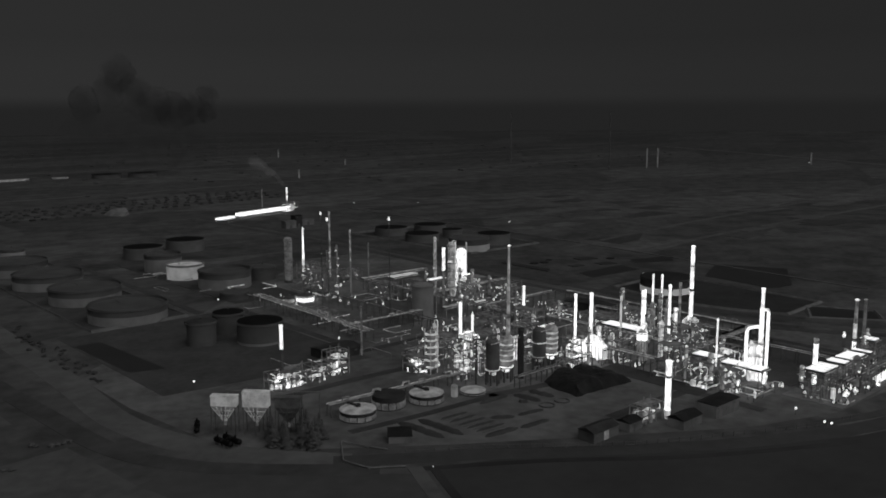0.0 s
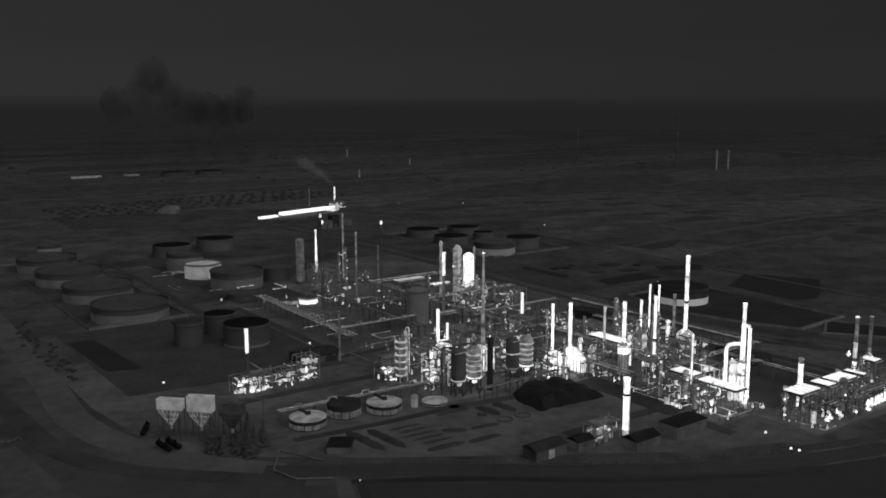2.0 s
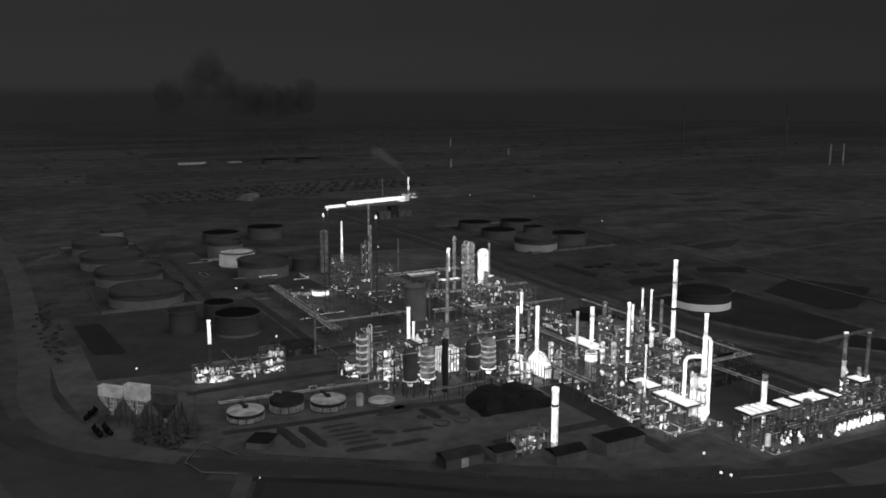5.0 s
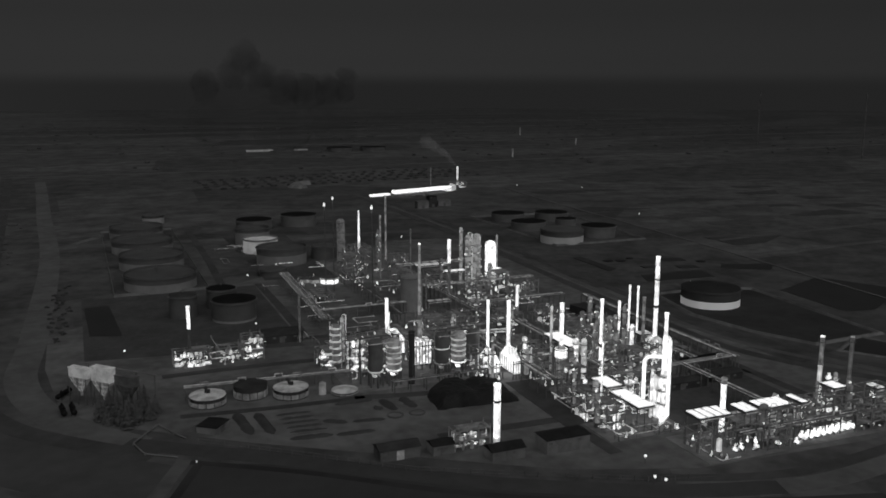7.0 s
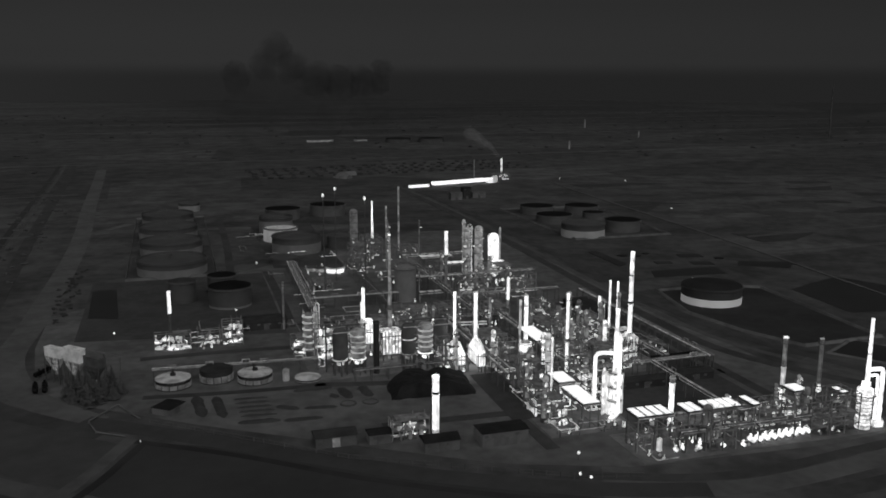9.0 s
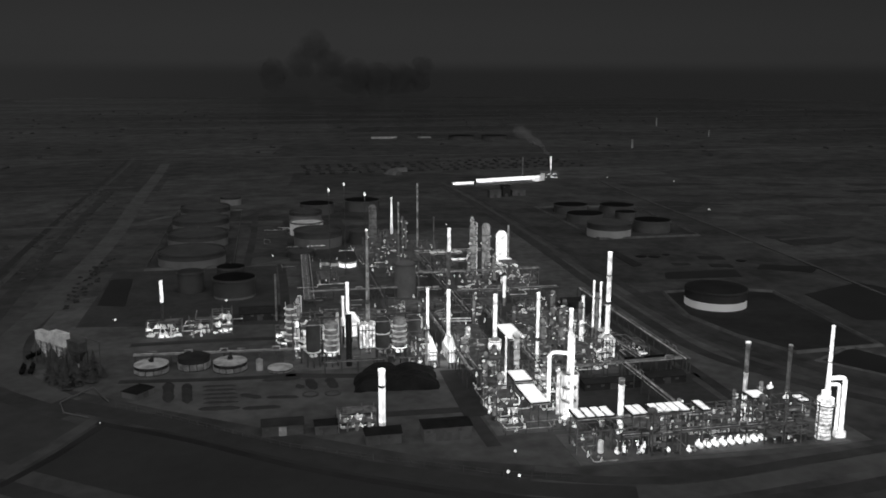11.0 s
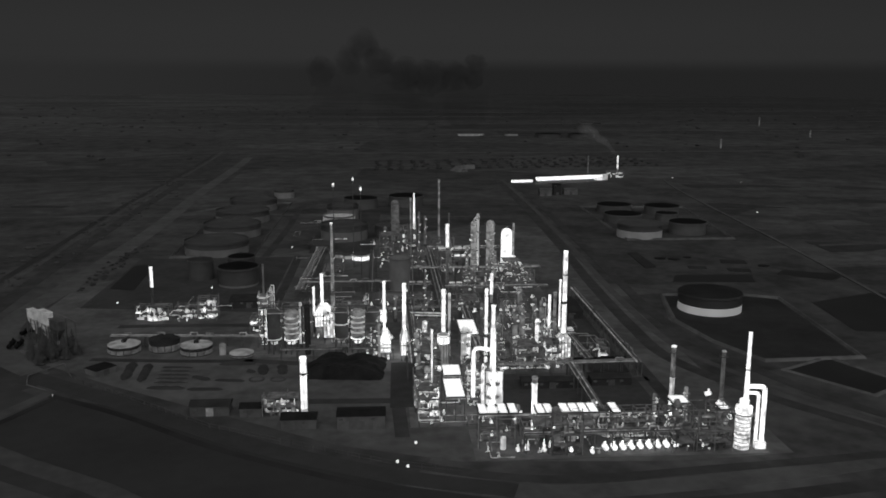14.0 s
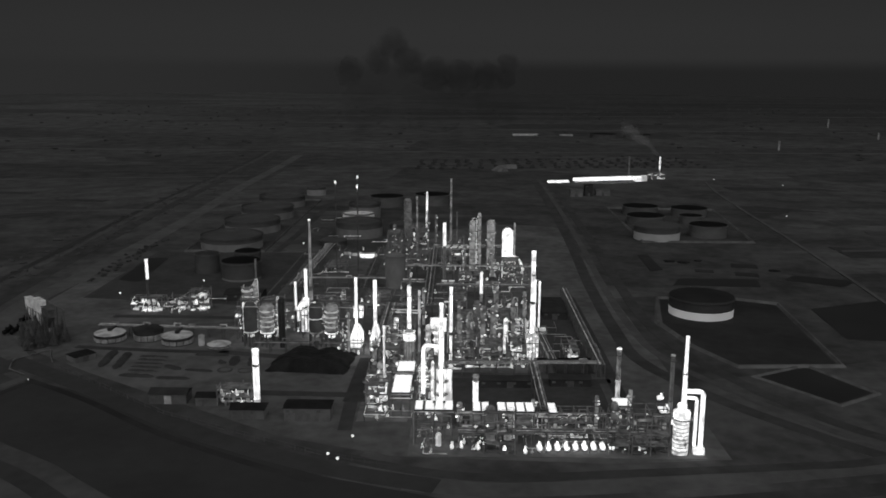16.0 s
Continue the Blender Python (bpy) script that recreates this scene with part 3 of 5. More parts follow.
for z in (6, 11, 16.5):
    ring_platform(t, 1.2, z, TEPID, 1.6)
part("sloped_duct", tube(B(), [(0, -2.8, 3), (-3.5, -4.2, 0.8)], 0.9, 10), WHITE, t)

t = thing("reactor_tower", 424.2, 144.8, "white-hot furnace with an inverted U-shaped flue", "reactor")
part("vessel", lathe(B(), [(2.5, 0.0), (2.5, 12)], seg=24), GLOW, t, smooth=True)
part("upper_vessel", lathe(B(), [(2.7, 12), (2.7, 14.6), (1.5, 15), (1.5, 17)], seg=24), WHITE, t, smooth=True)
part("chimney", lathe(B(), [(0.85, 17), (0.62, 27)], 0.4, 0, 16), WHITE, t, smooth=True)
part("chimney_joint", lathe(B(), [(0.64, 27), (0.64, 27.5)], 0.4, 0, 16), T, t)
part("chimney", lathe(B(), [(0.62, 27.5), (0.52, 39.5)], 0.4, 0, 16), WHITE, t, smooth=True)
part("chimney_rim", lathe(B(), [(0.4, 39.5), (0.62, 39.5), (0.62, 40), (0.4, 40)], 0.4, 0, 16, closed=True), WHITE, t)
part("flue_duct", tube(B(), bend([(0.5, 0, 21.5), (6.4, -0.6, 21.5), (6.4, -0.6, 1)], 1.5), 0.75, 12), WHITE, t, "thick hot bent flue", True)
part("inner_duct", tube(B(), bend([(0.5, 0, 19.3), (4.4, -0.6, 19.3), (4.4, -0.6, 3)], 1.0), 0.55, 12), WHITE, t, smooth=True)
part("blower_box", box(B(), 4.2, 7.6, -1.8, 0.4, 0, 2.4), GLOW, t)
for i in range(8):
    part("hoop", lathe(B(), [(2.5, 1.2 + i * 1.35), (2.62, 1.2 + i * 1.35), (2.62, 1.4 + i * 1.35), (2.5, 1.4 + i * 1.35)], seg=24, closed=True), TEPID, t)
ring_platform(t, 2.7, 12.2, TEPID)


# ---- columns, drums and exchangers ----
def column(x, y, h, r, mat, label, platforms=3, pipe=None, cap=None, z=0.0, name="column"):
    t = thing(name, x, y, label, "column", "process columns", z)
    part("skirt", lathe(B(), [(r * 1.05, 0), (r, 2.0)], seg=18), STEEL, t)
    part("shell", lathe(B(), [(r, 2.0), (r, h - r * 0.6), (r * 0.8, h - r * 0.25), (r * 0.4, h), (0.1, h + 0.05)], seg=18), mat, t, smooth=True)
    for i in range(platforms):
        zz = 3 + (h - 4.5) * (i + 0.8) / platforms
        ring_platform(t, r, zz, random.choice((STEEL, STEEL, TEPID)), 0.8)
        for _ in range(2 if pipe else 0):
            a, q = random.uniform(3.0, 6.4), zz + random.uniform(-1.2, 1.4)
            part("nozzle", tube(B(), [(math.cos(a) * r * 0.9, math.sin(a) * r * 0.9, q), (math.cos(a) * (r + 0.6), math.sin(a) * (r + 0.6), q)], random.uniform(0.15, 0.4), 8), random.choice((GLOW, WHITE, HOT)), t)
    if pipe and random.random() < 0.15:
        q = r + 0.6
        part("overhead_pipe", tube(B(), bend([(0, 0, h - 0.2), (0, 0, h + 1.2), (q, -0.4, h + 1.2), (q, -0.4, 2.5)], 0.8), 0.17, 8), pipe, t, smooth=True)
    bm = B()
    for k in (-0.2, 0.2):
        box(bm, -r - 0.3, -r - 0.22, k - 0.03, k + 0.03, 0.2, h - r)
    for i in range(int((h - r) / 1.0)):
        box(bm, -r - 0.29, -r - 0.24, -0.2, 0.2, 0.6 + i, 0.66 + i)
    part("ladder", bm, STEEL, t)
    return t


def drum(x, y, length, r, mat, label, turn=0.0, z=1.0, name="horizontal_drum"):
    t = thing(name, x, y, label, "drum", "drums and exchangers", 0, turn)
    bm = B()
    lathe(bm, [(0.1, -length / 2 - r * 0.5), (r * 0.7, -length / 2 - r * 0.3), (r, -length / 2), (r, length / 2), (r * 0.7, length / 2 + r * 0.3), (0.1, length / 2 + r * 0.5)], seg=16)
    bmesh.ops.transform(bm, matrix=Matrix.Translation((0, 0, z + r)) @ Matrix.Rotation(math.pi / 2, 4, "Y"), verts=bm.verts)
    part("shell", bm, mat, t, smooth=True)
    for k in (-0.3, 0.3):
        part("saddle", box(B(), k * length - 0.2, k * length + 0.2, -r * 0.7, r * 0.7, 0, z + r * 0.4), CONCRETE, t)
    part("nozzle", lathe(B(), [(0.25, z + 2 * r - 0.1), (0.25, z + 2 * r + 0.6), (0.4, z + 2 * r + 0.6), (0.4, z + 2 * r + 0.75)], length * 0.2, 0, 10), mat, t)
    return t


column(381.8, 405.2, 27.5, 3.3, WHITE, "broad white-hot domed vessel at the back", 0, z=0)
column(360, 390, 35, 1.8, COLUMN, "tall lagged column with hot fittings", 6, GLOW)
column(371.5, 403, 33, 2.5, COLUMN, "tall lagged column with hot fittings", 6, GLOW)
column(364.7, 411.1, 36, 1.0, COLUMN, "slim lagged column with hot fittings", 4, HOT)
column(315.3, 503.9, 31, 2.8, TEPID, "thick grey column at the back", 4)
column(386, 405, 31, 0.6, WARM, "slim grey column behind the hot vessel", 1)
t = column(249.7, 284.4, 19.7, 1.9, TEPID, "ringed column with bright platforms", 0, HOT)
for z in (3.0, 6.0, 9.0, 12.0, 15.0, 17.8):
    part("hot_ring", lathe(B(), [(1.9, z), (2.7, z), (2.7, z + 0.4), (1.9, z + 0.4)], seg=20, closed=True), HOT, t)
for a in (0.8, 2.4, 3.9, 5.5):
    part("cage_post", box(B(), 2.7 * math.cos(a) - 0.12, 2.7 * math.cos(a) + 0.12, 2.7 * math.sin(a) - 0.12, 2.7 * math.sin(a) + 0.12, 0, 20.5), WARM, t)
column(253.2, 286.0, 22, 0.9, WARM, "slim column beside the ringed one", 3, HOT)
def coke_drum(x, y, mat, ring, label, rings):
    t = thing("reactor_drum", x, y, label, "drum", "reactor drums")
    for i in range(6):
        a = math.pi * (i + 0.5) / 3
        part("leg", box(B(), 2.9 * math.cos(a) - 0.3, 2.9 * math.cos(a) + 0.3, 2.9 * math.sin(a) - 0.3, 2.9 * math.sin(a) + 0.3, 0, 6.2), STEEL, t)
    part("bottom_flange", lathe(B(), [(0.9, 4.2), (1.5, 4.5), (1.5, 5.1), (1.0, 5.4)], seg=16), ring, t)
    part("cone", lathe(B(), [(1.0, 5.4), (3.0, 7.4)], seg=24), STEEL, t, smooth=True)
    part("shell", lathe(B(), [(3.0, 7.4), (3.0, 18.6), (2.2, 19.6)], seg=24), mat, t, smooth=True)
    for z in rings:
        part("hot_ring", lathe(B(), [(3.0, z), (3.2, z), (3.2, z + 0.4), (3.0, z + 0.4)], seg=24, closed=True), ring if z < 8 else HOT, t)
    return t


LAGGED = material("lagged drum plate", 0.14, 0.22, 2.5, 0.75, heat=0.34, patchy=0.75)
for x in (265.7, 294.7):
    coke_drum(x, 254, LAGGED, WHITE, "thick grey reactor drum with bright rings", (6.6, 9.5, 11.8, 14, 16.4))
for x in (258, 301.5):
    coke_drum(x, 254.5, SIDING, HOT, "thick cold dark reactor drum", (6.6,))
coke_drum(287.4, 254.5, SIDING, WARM, "thick cold dark reactor drum", (6.6, 13))
t = thing("drum_deck", 279.5, 255, "steel service deck over the reactor drums", "deck")
for x in (-26.5, -17.5, -9.8, 11.5, 18.8, 26.5):
    part("pier", box(B(), x - 0.3, x + 0.3, 4.0, 4.6, 0, 19.7), STEEL, t)
for a, b in ((-26.5, -9), (4.5, 26.5)):
    part("deck", box(B(), a, b, 3.2, 4.6, 19.7, 19.9), STEEL, t)
    part("guard_rail", tube(B(), [(a, -4.1, 21.0), (b, -4.1, 21.0)], 0.06, 4), STEEL, t)
    part("edge_pipe", tube(B(), [(a, -4.5, 19.2), (b, -4.5, 19.2)], 0.15, 6), WARM, t)
t = thing("outlet_pipe_run", 381.8, 405.2, "thick white-hot pipe curving from the hot vessel", "pipe")
part("pipe", tube(B(), bend([(2, -2.6, 10.5), (5.5, -4.0, 10.5), (8.5, -5.5, 6), (9.5, -7, 1.0)], 2.2), 0.75, 10), WHITE, t, smooth=True)
part("support", box(B(), 9.0, 10.0, -7.4, -6.6, 0, 0.7), CONCRETE, t)
t = thing("round_silo", 315.6, 366.2, "broad dark grey round silo among the racks", "silo")
part("shell", lathe(B(), [(6, 0), (6, 18.5), (3.5, 19.6), (0.2, 20)], seg=28), material("dull silo plate", 0.14, 0.2, 5, 0.8, heat=0.06), t, smooth=True)
ring_platform(t, 6, 18.3)
for x, y, h, r, m in ((339, 226, 19, 1.1, HOT), (342, 237, 16, 0.9, GLOW), (352, 232, 22, 1.2, SPOTTED), (356, 245, 18, 1.0, SPOTTED), (362, 238, 24, 1.1, SPOTTED), (367, 250, 20, 1.3, SPOTTED),
                      (372, 240, 18, 0.9, GLOW), (376, 252, 23, 1.0, SPOTTED), (360, 262, 20, 1.2, TEPID), (369, 270, 24, 1.1, SPOTTED), (377, 276, 18, 1.0, SPOTTED), (352, 275, 16, 0.9, TEPID),
                      (324, 250, 15, 1.0, GLOW), (320, 240, 13, 1.2, WARM), (341, 196, 18, 1.1, SPOTTED), (322, 190, 15, 1.2, WARM), (319, 200, 20, 0.8, SPOTTED), (326, 214, 18, 1.1, SPOTTED), (318, 182, 12, 0.9, SPOTTED),
                      (399, 160, 14, 0.7, SPOTTED), (403, 149, 16, 1.1, TEPID), (368, 150, 12, 1.4, WARM), (362, 147, 15, 1.6, TEPID), (377, 158, 13, 0.8, SPOTTED), (411, 163, 15, 0.7, WARM), (352, 165, 9, 1.0, WARM),
                      (355, 378, 22, 1.0, SPOTTED), (372, 385, 18, 1.2, SPOTTED), (380, 378, 14, 1.0, TEPID), (347, 400, 20, 0.9, TEPID), (331, 470, 28, 0.7, TEPID), (336, 488, 22, 0.8, TEPID), (308, 470, 18, 1.1, TEPID),
                      (312, 300, 14, 0.8, TEPID), (334.9, 283.5, 20.4, 0.7, WARM), (327, 306, 24, 0.6, TEPID), (304, 240, 20, 0.6, WARM), (298, 268, 22, 0.7, WARM), (269, 262, 21, 0.6, HOT), (258, 270, 16, 0.8, SPOTTED), (290, 285, 15, 0.8, SPOTTED)):
    column(x, y, h, r, m, {HOT: "slim hot column in a crowded unit", GLOW: "slim bright lagged column", SPOTTED: "lagged column with hot spots and platforms", WARM: "warm grey process column", TEPID: "cool grey process column"}[m], max(2, int(h / 6)), random.choice((GLOW, WARM, HOT)))

for i in range(9):
    drum(378.2 + 2.98 * i, 144.7 + 0.17 * i, 2.5, 0.86, WHITE, "white-hot horizontal drum in a row of nine", 90, 0.7)


for x, y, a in ((425.4, 179.7, 20), (424.6, 157.2, 70), (425, 168.6, 40), (384.5, 163, 30)):
    drum(x, y, 1.8, 0.8, WHITE, "small white-hot drum on tall supports", a, 5, "small_drum")
for x, y in ((358, 145), (360.4, 148), (352.4, 146), (349.4, 145.5), (366.7, 144.2), (373.4, 142.4)):
    drum(x, y, 1.3, 0.6, WHITE, "small white-hot drum near the front rack", 90, 0.6, "small_drum")
t = thing("hot_tank", 344.9, 148.4, "small upright white-hot tank at the front", "tank")
part("shell", lathe(B(), [(0.9, 0.2), (0.9, 4.2), (0.3, 4.6)], seg=16), HOT, t, smooth=True)
part("plinth", box(B(), -1.1, 1.1, -1.1, 1.1, 0, 0.2), CONCRETE, t)

# ---- air coolers ----
FINNED = material("hot finned tubes", 0.25, 0.35, 2.5, 0.7, heat=4.0, patchy=0.15)


def air_cooler(x0, x1, y0, y1, z, n, mat, label, along="x"):
    cx, cy = (x0 + x1) / 2, (y0 + y1) / 2
    t = thing("air_cooler", cx, cy, label, "cooler", "air coolers")
    w, d = x1 - x0, y1 - y0
    for sx in (-0.46, 0.0, 0.46):
        for sy in (-0.44, 0.44):
            part("leg", box(B(), sx * w - 0.1, sx * w + 0.1, sy * d - 0.1, sy * d + 0.1, 0, z - 0.6), STEEL, t)
    bm = box(B(), -w / 2, w / 2, -d / 2, -d / 2 + 0.25, z - 0.7, z + 0.2)
    box(bm, -w / 2, w / 2, d / 2 - 0.25, d / 2, z - 0.7, z + 0.2)
    box(bm, -w / 2, -w / 2 + 0.25, -d / 2 + 0.25, d / 2 - 0.25, z - 0.7, z + 0.2)
    box(bm, w / 2 - 0.25, w / 2, -d / 2 + 0.25, d / 2 - 0.25, z - 0.7, z + 0.2)
    part("frame", bm, STEEL, t)
    gap = 0.5 if w / n > 3.2 else 0.32
    skin = FINNED if mat is WHITE else mat
    for i in range(n):
        if along == "x":
            a, b = -w / 2 + w * i / n + gap, -w / 2 + w * (i + 1) / n - gap
            part("cooling_panel", box(B(), a, b, -d / 2 + 0.3, d / 2 - 0.3, z + 0.12, z + 0.35), skin, t)
            part("fan_ring", lathe(B(), [(min(b - a, d) * 0.35, z - 1.3), (min(b - a, d) * 0.42, z - 0.45)], (a + b) / 2, 0, 14), TEPID, t)
        else:
            a, b = -d / 2 + d * i / n + 0.3, -d / 2 + d * (i + 1) / n - 0.3
            part("cooling_panel", box(B(), -w / 2 + 0.3, w / 2 - 0.3, a, b, z + 0.12, z + 0.35), skin, t)
            part("fan_ring", lathe(B(), [(min(b - a, w) * 0.35, z - 1.3), (min(b - a, w) * 0.42, z - 0.45)], 0, (a + b) / 2, 14), TEPID, t)
    part("header_pipe", tube(B(), [(-w / 2, -d / 2 - 0.5, z - 0.4), (w / 2, -d / 2 - 0.5, z - 0.4)], 0.2), WARM, t)
    part("inlet_pipe", tube(B(), [(-w / 2, -d / 2 - 0.5, 0), (-w / 2, -d / 2 - 0.5, z)], 0.16), TEPID, t)
    return t


for a, b, c, d, z, n, m, al in ((336.6, 350.0, 148.8, 157.0, 12.4, 4, WHITE, "x"), (356.2, 362, 149.5, 157.5, 11.8, 2, WHITE, "x"), (364.4, 377, 149.5, 157.5, 11.8, 4, WHITE, "x"), (381.5, 384.5, 149.5, 158, 11.5, 1, WHITE, "x"),
                                (327.5, 334.5, 170.5, 189, 10, 3, WHITE, "y"), (328, 335, 191.5, 203, 10.6, 2, WHITE, "y"), (338.8, 346.6, 238, 260, 12, 4, WHITE, "y"), (341, 362, 424, 430, 11, 4, HOT, "x"), (349, 362, 397, 402, 12, 3, WHITE, "x"),
                                (320, 333, 352, 356, 7, 3, WARM, "x"), (342, 350, 350, 353, 7, 2, HOT, "x"), (335, 388, 446, 450, 8, 9, WARM, "x"), (404.5, 410.5, 157, 164, 11.2, 3, WHITE, "y"), (418.5, 422, 150, 156, 11.5, 1, WHITE, "y"), (384, 391, 250, 256, 9, 2, HOT, "x")):
    air_cooler(a, b, c, d, z, n, m, {WHITE: "white-hot air cooler bank on a steel frame", HOT: "hot air cooler bank on a steel frame", WARM: "warm grey air cooler bank on steel legs"}[m], al)


# ---- pipe racks ----
def pipe_rack(p0, p1, width, z, pipes, label, step=7.0, seed=0):
    rnd = random.Random(seed)
    a, b = Vector((*p0, 0)), Vector((*p1, 0))
    d = (b - a).normalized()
    ang = math.degrees(math.atan2(d.y, d.x))
    L = (b - a).length
    t = thing("pipe_rack", a.x, a.y, label, "pipe rack", "pipe racks", 0, ang)
    n = max(1, round(L / step))
    for i in range(n + 1):
        x = L * i / n
        bm = box(B(), x - 0.18, x + 0.18, -width / 2 - 0.18, -width / 2 + 0.18, 0, z)
        box(bm, x - 0.18, x + 0.18, width / 2 - 0.18, width / 2 + 0.18, 0, z)
        box(bm, x - 0.17, x + 0.17, -width / 2 + 0.18, width / 2 - 0.18, z - 0.5, z - 0.1)
        part("bent_frame", bm, STEEL, t)
    for i, m in enumerate(pipes):
        y = -width / 2 + width * (i + 0.5) / len(pipes)
        r = rnd.uniform(0.16, 0.34)
        pts = [(-0.5, y, z - 0.1 + r)]
        for k in range(1, n):
            if rnd.random() < 0.12:
                x = L * k / n
                pts += [(x - 1.5, y, z - 0.1 + r), (x - 1.5, y, z + 1.4), (x + 1.5, y, z + 1.4), (x + 1.5, y, z - 0.1 + r)]
        part("pipe", tube(B(), pts + [(L + 0.5, y, z - 0.1 + r)], r, 6), m, t)
    return t


S = STEEL
pipe_rack((346, 216), (409.5, 218), 4, 6, [T, G, T, G, T, S], "long low pipe rack with warm lines", seed=1)
pipe_rack((409.5, 216), (409, 340), 3.5, 6, [T, S, G, S], "long low pipe rack with cool lines", seed=2)
pipe_rack((382, 168), (382, 216), 3.5, 6, [T, G, S, G], "short pipe rack with warm lines", seed=3)
pipe_rack((265.5, 460), (261.5, 345), 6, 6, [G, T, T, G, T, S, G], "wide pipe bridge running between the tanks", seed=4)
pipe_rack((262, 362), (310, 362), 4, 6, [T, G, T, T], "pipe rack joining the wide pipe bridge", seed=5)
pipe_rack((250, 300), (345, 303), 5, 7, [T, S, G, S, T], "pipe rack behind the reactor drums", seed=6)
pipe_rack((318, 215), (318, 300), 5, 8, [G, T, S, G, T], "pipe rack between the furnaces", seed=7)
pipe_rack((346, 222), (346, 300), 5, 8, [T, G, S, G, T], "pipe rack through the crowded unit", seed=8)
pipe_rack((352, 146), (416, 146), 4, 6.5, [T, S, G, S, T], "front pipe rack over the drum row", seed=9)
pipe_rack((352, 160.5), (402, 160.5), 4, 6.5, [T, S, G, T], "second front pipe rack", seed=10)
pipe_rack((184, 268.5), (250, 264), 3, 5, [T, T, G], "pipe rack behind the water tanks", seed=11)
pipe_rack((262, 244), (310, 244), 3, 5, [T, S, T], "low pipe rack before the reactor drums", seed=12)
pipe_rack((390, 220), (386, 300), 4, 7, [T, G, S, G], "pipe rack beside the tallest stack", seed=13)
pipe_rack((340, 340), (395, 340), 5, 8, [T, S, G, T], "pipe rack in the rear units", seed=14)
pipe_rack((320, 382), (398, 382), 5, 9, [G, T, G, T], "pipe rack below the tall columns", seed=15)
pipe_rack((336, 300), (336, 440), 5, 8, [T, S, G, S, T], "central pipe rack of cool lines", seed=16)
pipe_rack((300, 340), (300, 450), 4, 6, [S, T, S], "cool pipe rack near the silo", seed=17)


# ---- open steel frames full of equipment ----
def rig(x0, x1, y0, y1, levels, heat, label, seed, fittings=18):
    """Open steel frame with floors, small vessels, lines and hot fittings. heat: materials to draw from."""
    rnd = random.Random(seed)
    cx, cy, w, d = (x0 + x1) / 2, (y0 + y1) / 2, x1 - x0, y1 - y0
    t = thing("process_structure", cx, cy, label, "process structure", "process structures")
    nx, ny, dz = max(1, round(w / 5)), max(1, round(d / 5)), 3.6
    top = levels * dz
    for i in range(nx + 1):
        for j in range(ny + 1):
            px, py = -w / 2 + w * i / nx, -d / 2 + d * j / ny
            part("post", box(B(), px - 0.15, px + 0.15, py - 0.15, py + 0.15, 0, top + (1.1 if rnd.random() < 0.3 else 0)), FRAME, t)
    for k in range(1, levels + 1):
        for j in range(ny + 1):
            py = -d / 2 + d * j / ny
            part("beam", box(B(), -w / 2, w / 2, py - 0.12, py + 0.12, k * dz - 0.3, k * dz), FRAME, t)
        for i in range(nx + 1):
            px = -w / 2 + w * i / nx
            part("cross_beam", box(B(), px - 0.11, px + 0.11, -d / 2 + 0.13, d / 2 - 0.13, k * dz - 0.29, k * dz - 0.01), FRAME, t)
        if rnd.random() < 0.75:
            a, b = sorted((rnd.uniform(-0.5, 0.5), rnd.uniform(-0.5, 0.5)))
            b = min(0.5, b + 0.3)
            part("grating", box(B(), a * w, b * w, -d / 2, d / 2, k * dz + 0.003, k * dz + 0.08), FRAME, t)
        part("handrail", tube(B(), [(-w / 2, -d / 2, k * dz + 1.1), (w / 2, -d / 2, k * dz + 1.1)], 0.05, 4), FRAME, t)
    for _ in range(int(fittings)):
        m = rnd.choice(heat)
        k = rnd.randrange(levels)
        px, py, pz = rnd.uniform(-0.45, 0.45) * w, rnd.uniform(-0.5, 0.3) * d, k * dz
        kind = rnd.random()
        if kind < 0.3:
            r, h = rnd.uniform(0.25, 0.75), rnd.uniform(1.0, 3.0)
            part("vessel", lathe(B(), [(r * 0.4, pz), (r, pz + 0.3), (r, pz + h - 0.3), (r * 0.4, pz + h)], px, py, 12), m, t, smooth=True)
        elif kind < 0.55:
            L, r = rnd.uniform(1.5, 4.5), rnd.uniform(0.18, 0.45)
            L = min(L, w)
            px = max(-w / 2 + L / 2, min(w / 2 - L / 2, px))
            part("exchanger", tube(B(), [(px - L / 2, py, pz + 0.9), (px + L / 2, py, pz + 0.9)], r, 10), m, t, smooth=True)
        elif kind < 0.78:
            px2, py2 = rnd.uniform(-0.5, 0.5) * w, rnd.uniform(-0.5, 0.5) * d
            z2 = rnd.uniform(0.3, top)
            part("line", tube(B(), bend([(px, py, pz + 0.6), (px2, py, pz + 0.6), (px2, py, z2), (px2, py2, z2)], 0.5, 2), rnd.uniform(0.07, 0.18), 6), m, t)
        else:
            s = rnd.uniform(0.2, 0.5)
            part("valve_body", lathe(B(), [(s * 0.5, pz + 0.6), (s, pz + 0.6 + s * 0.6), (s * 0.5, pz + 0.6 + s * 1.2)], px, py, 8), rnd.choice((m, WHITE, GLOW)), t)
    return t


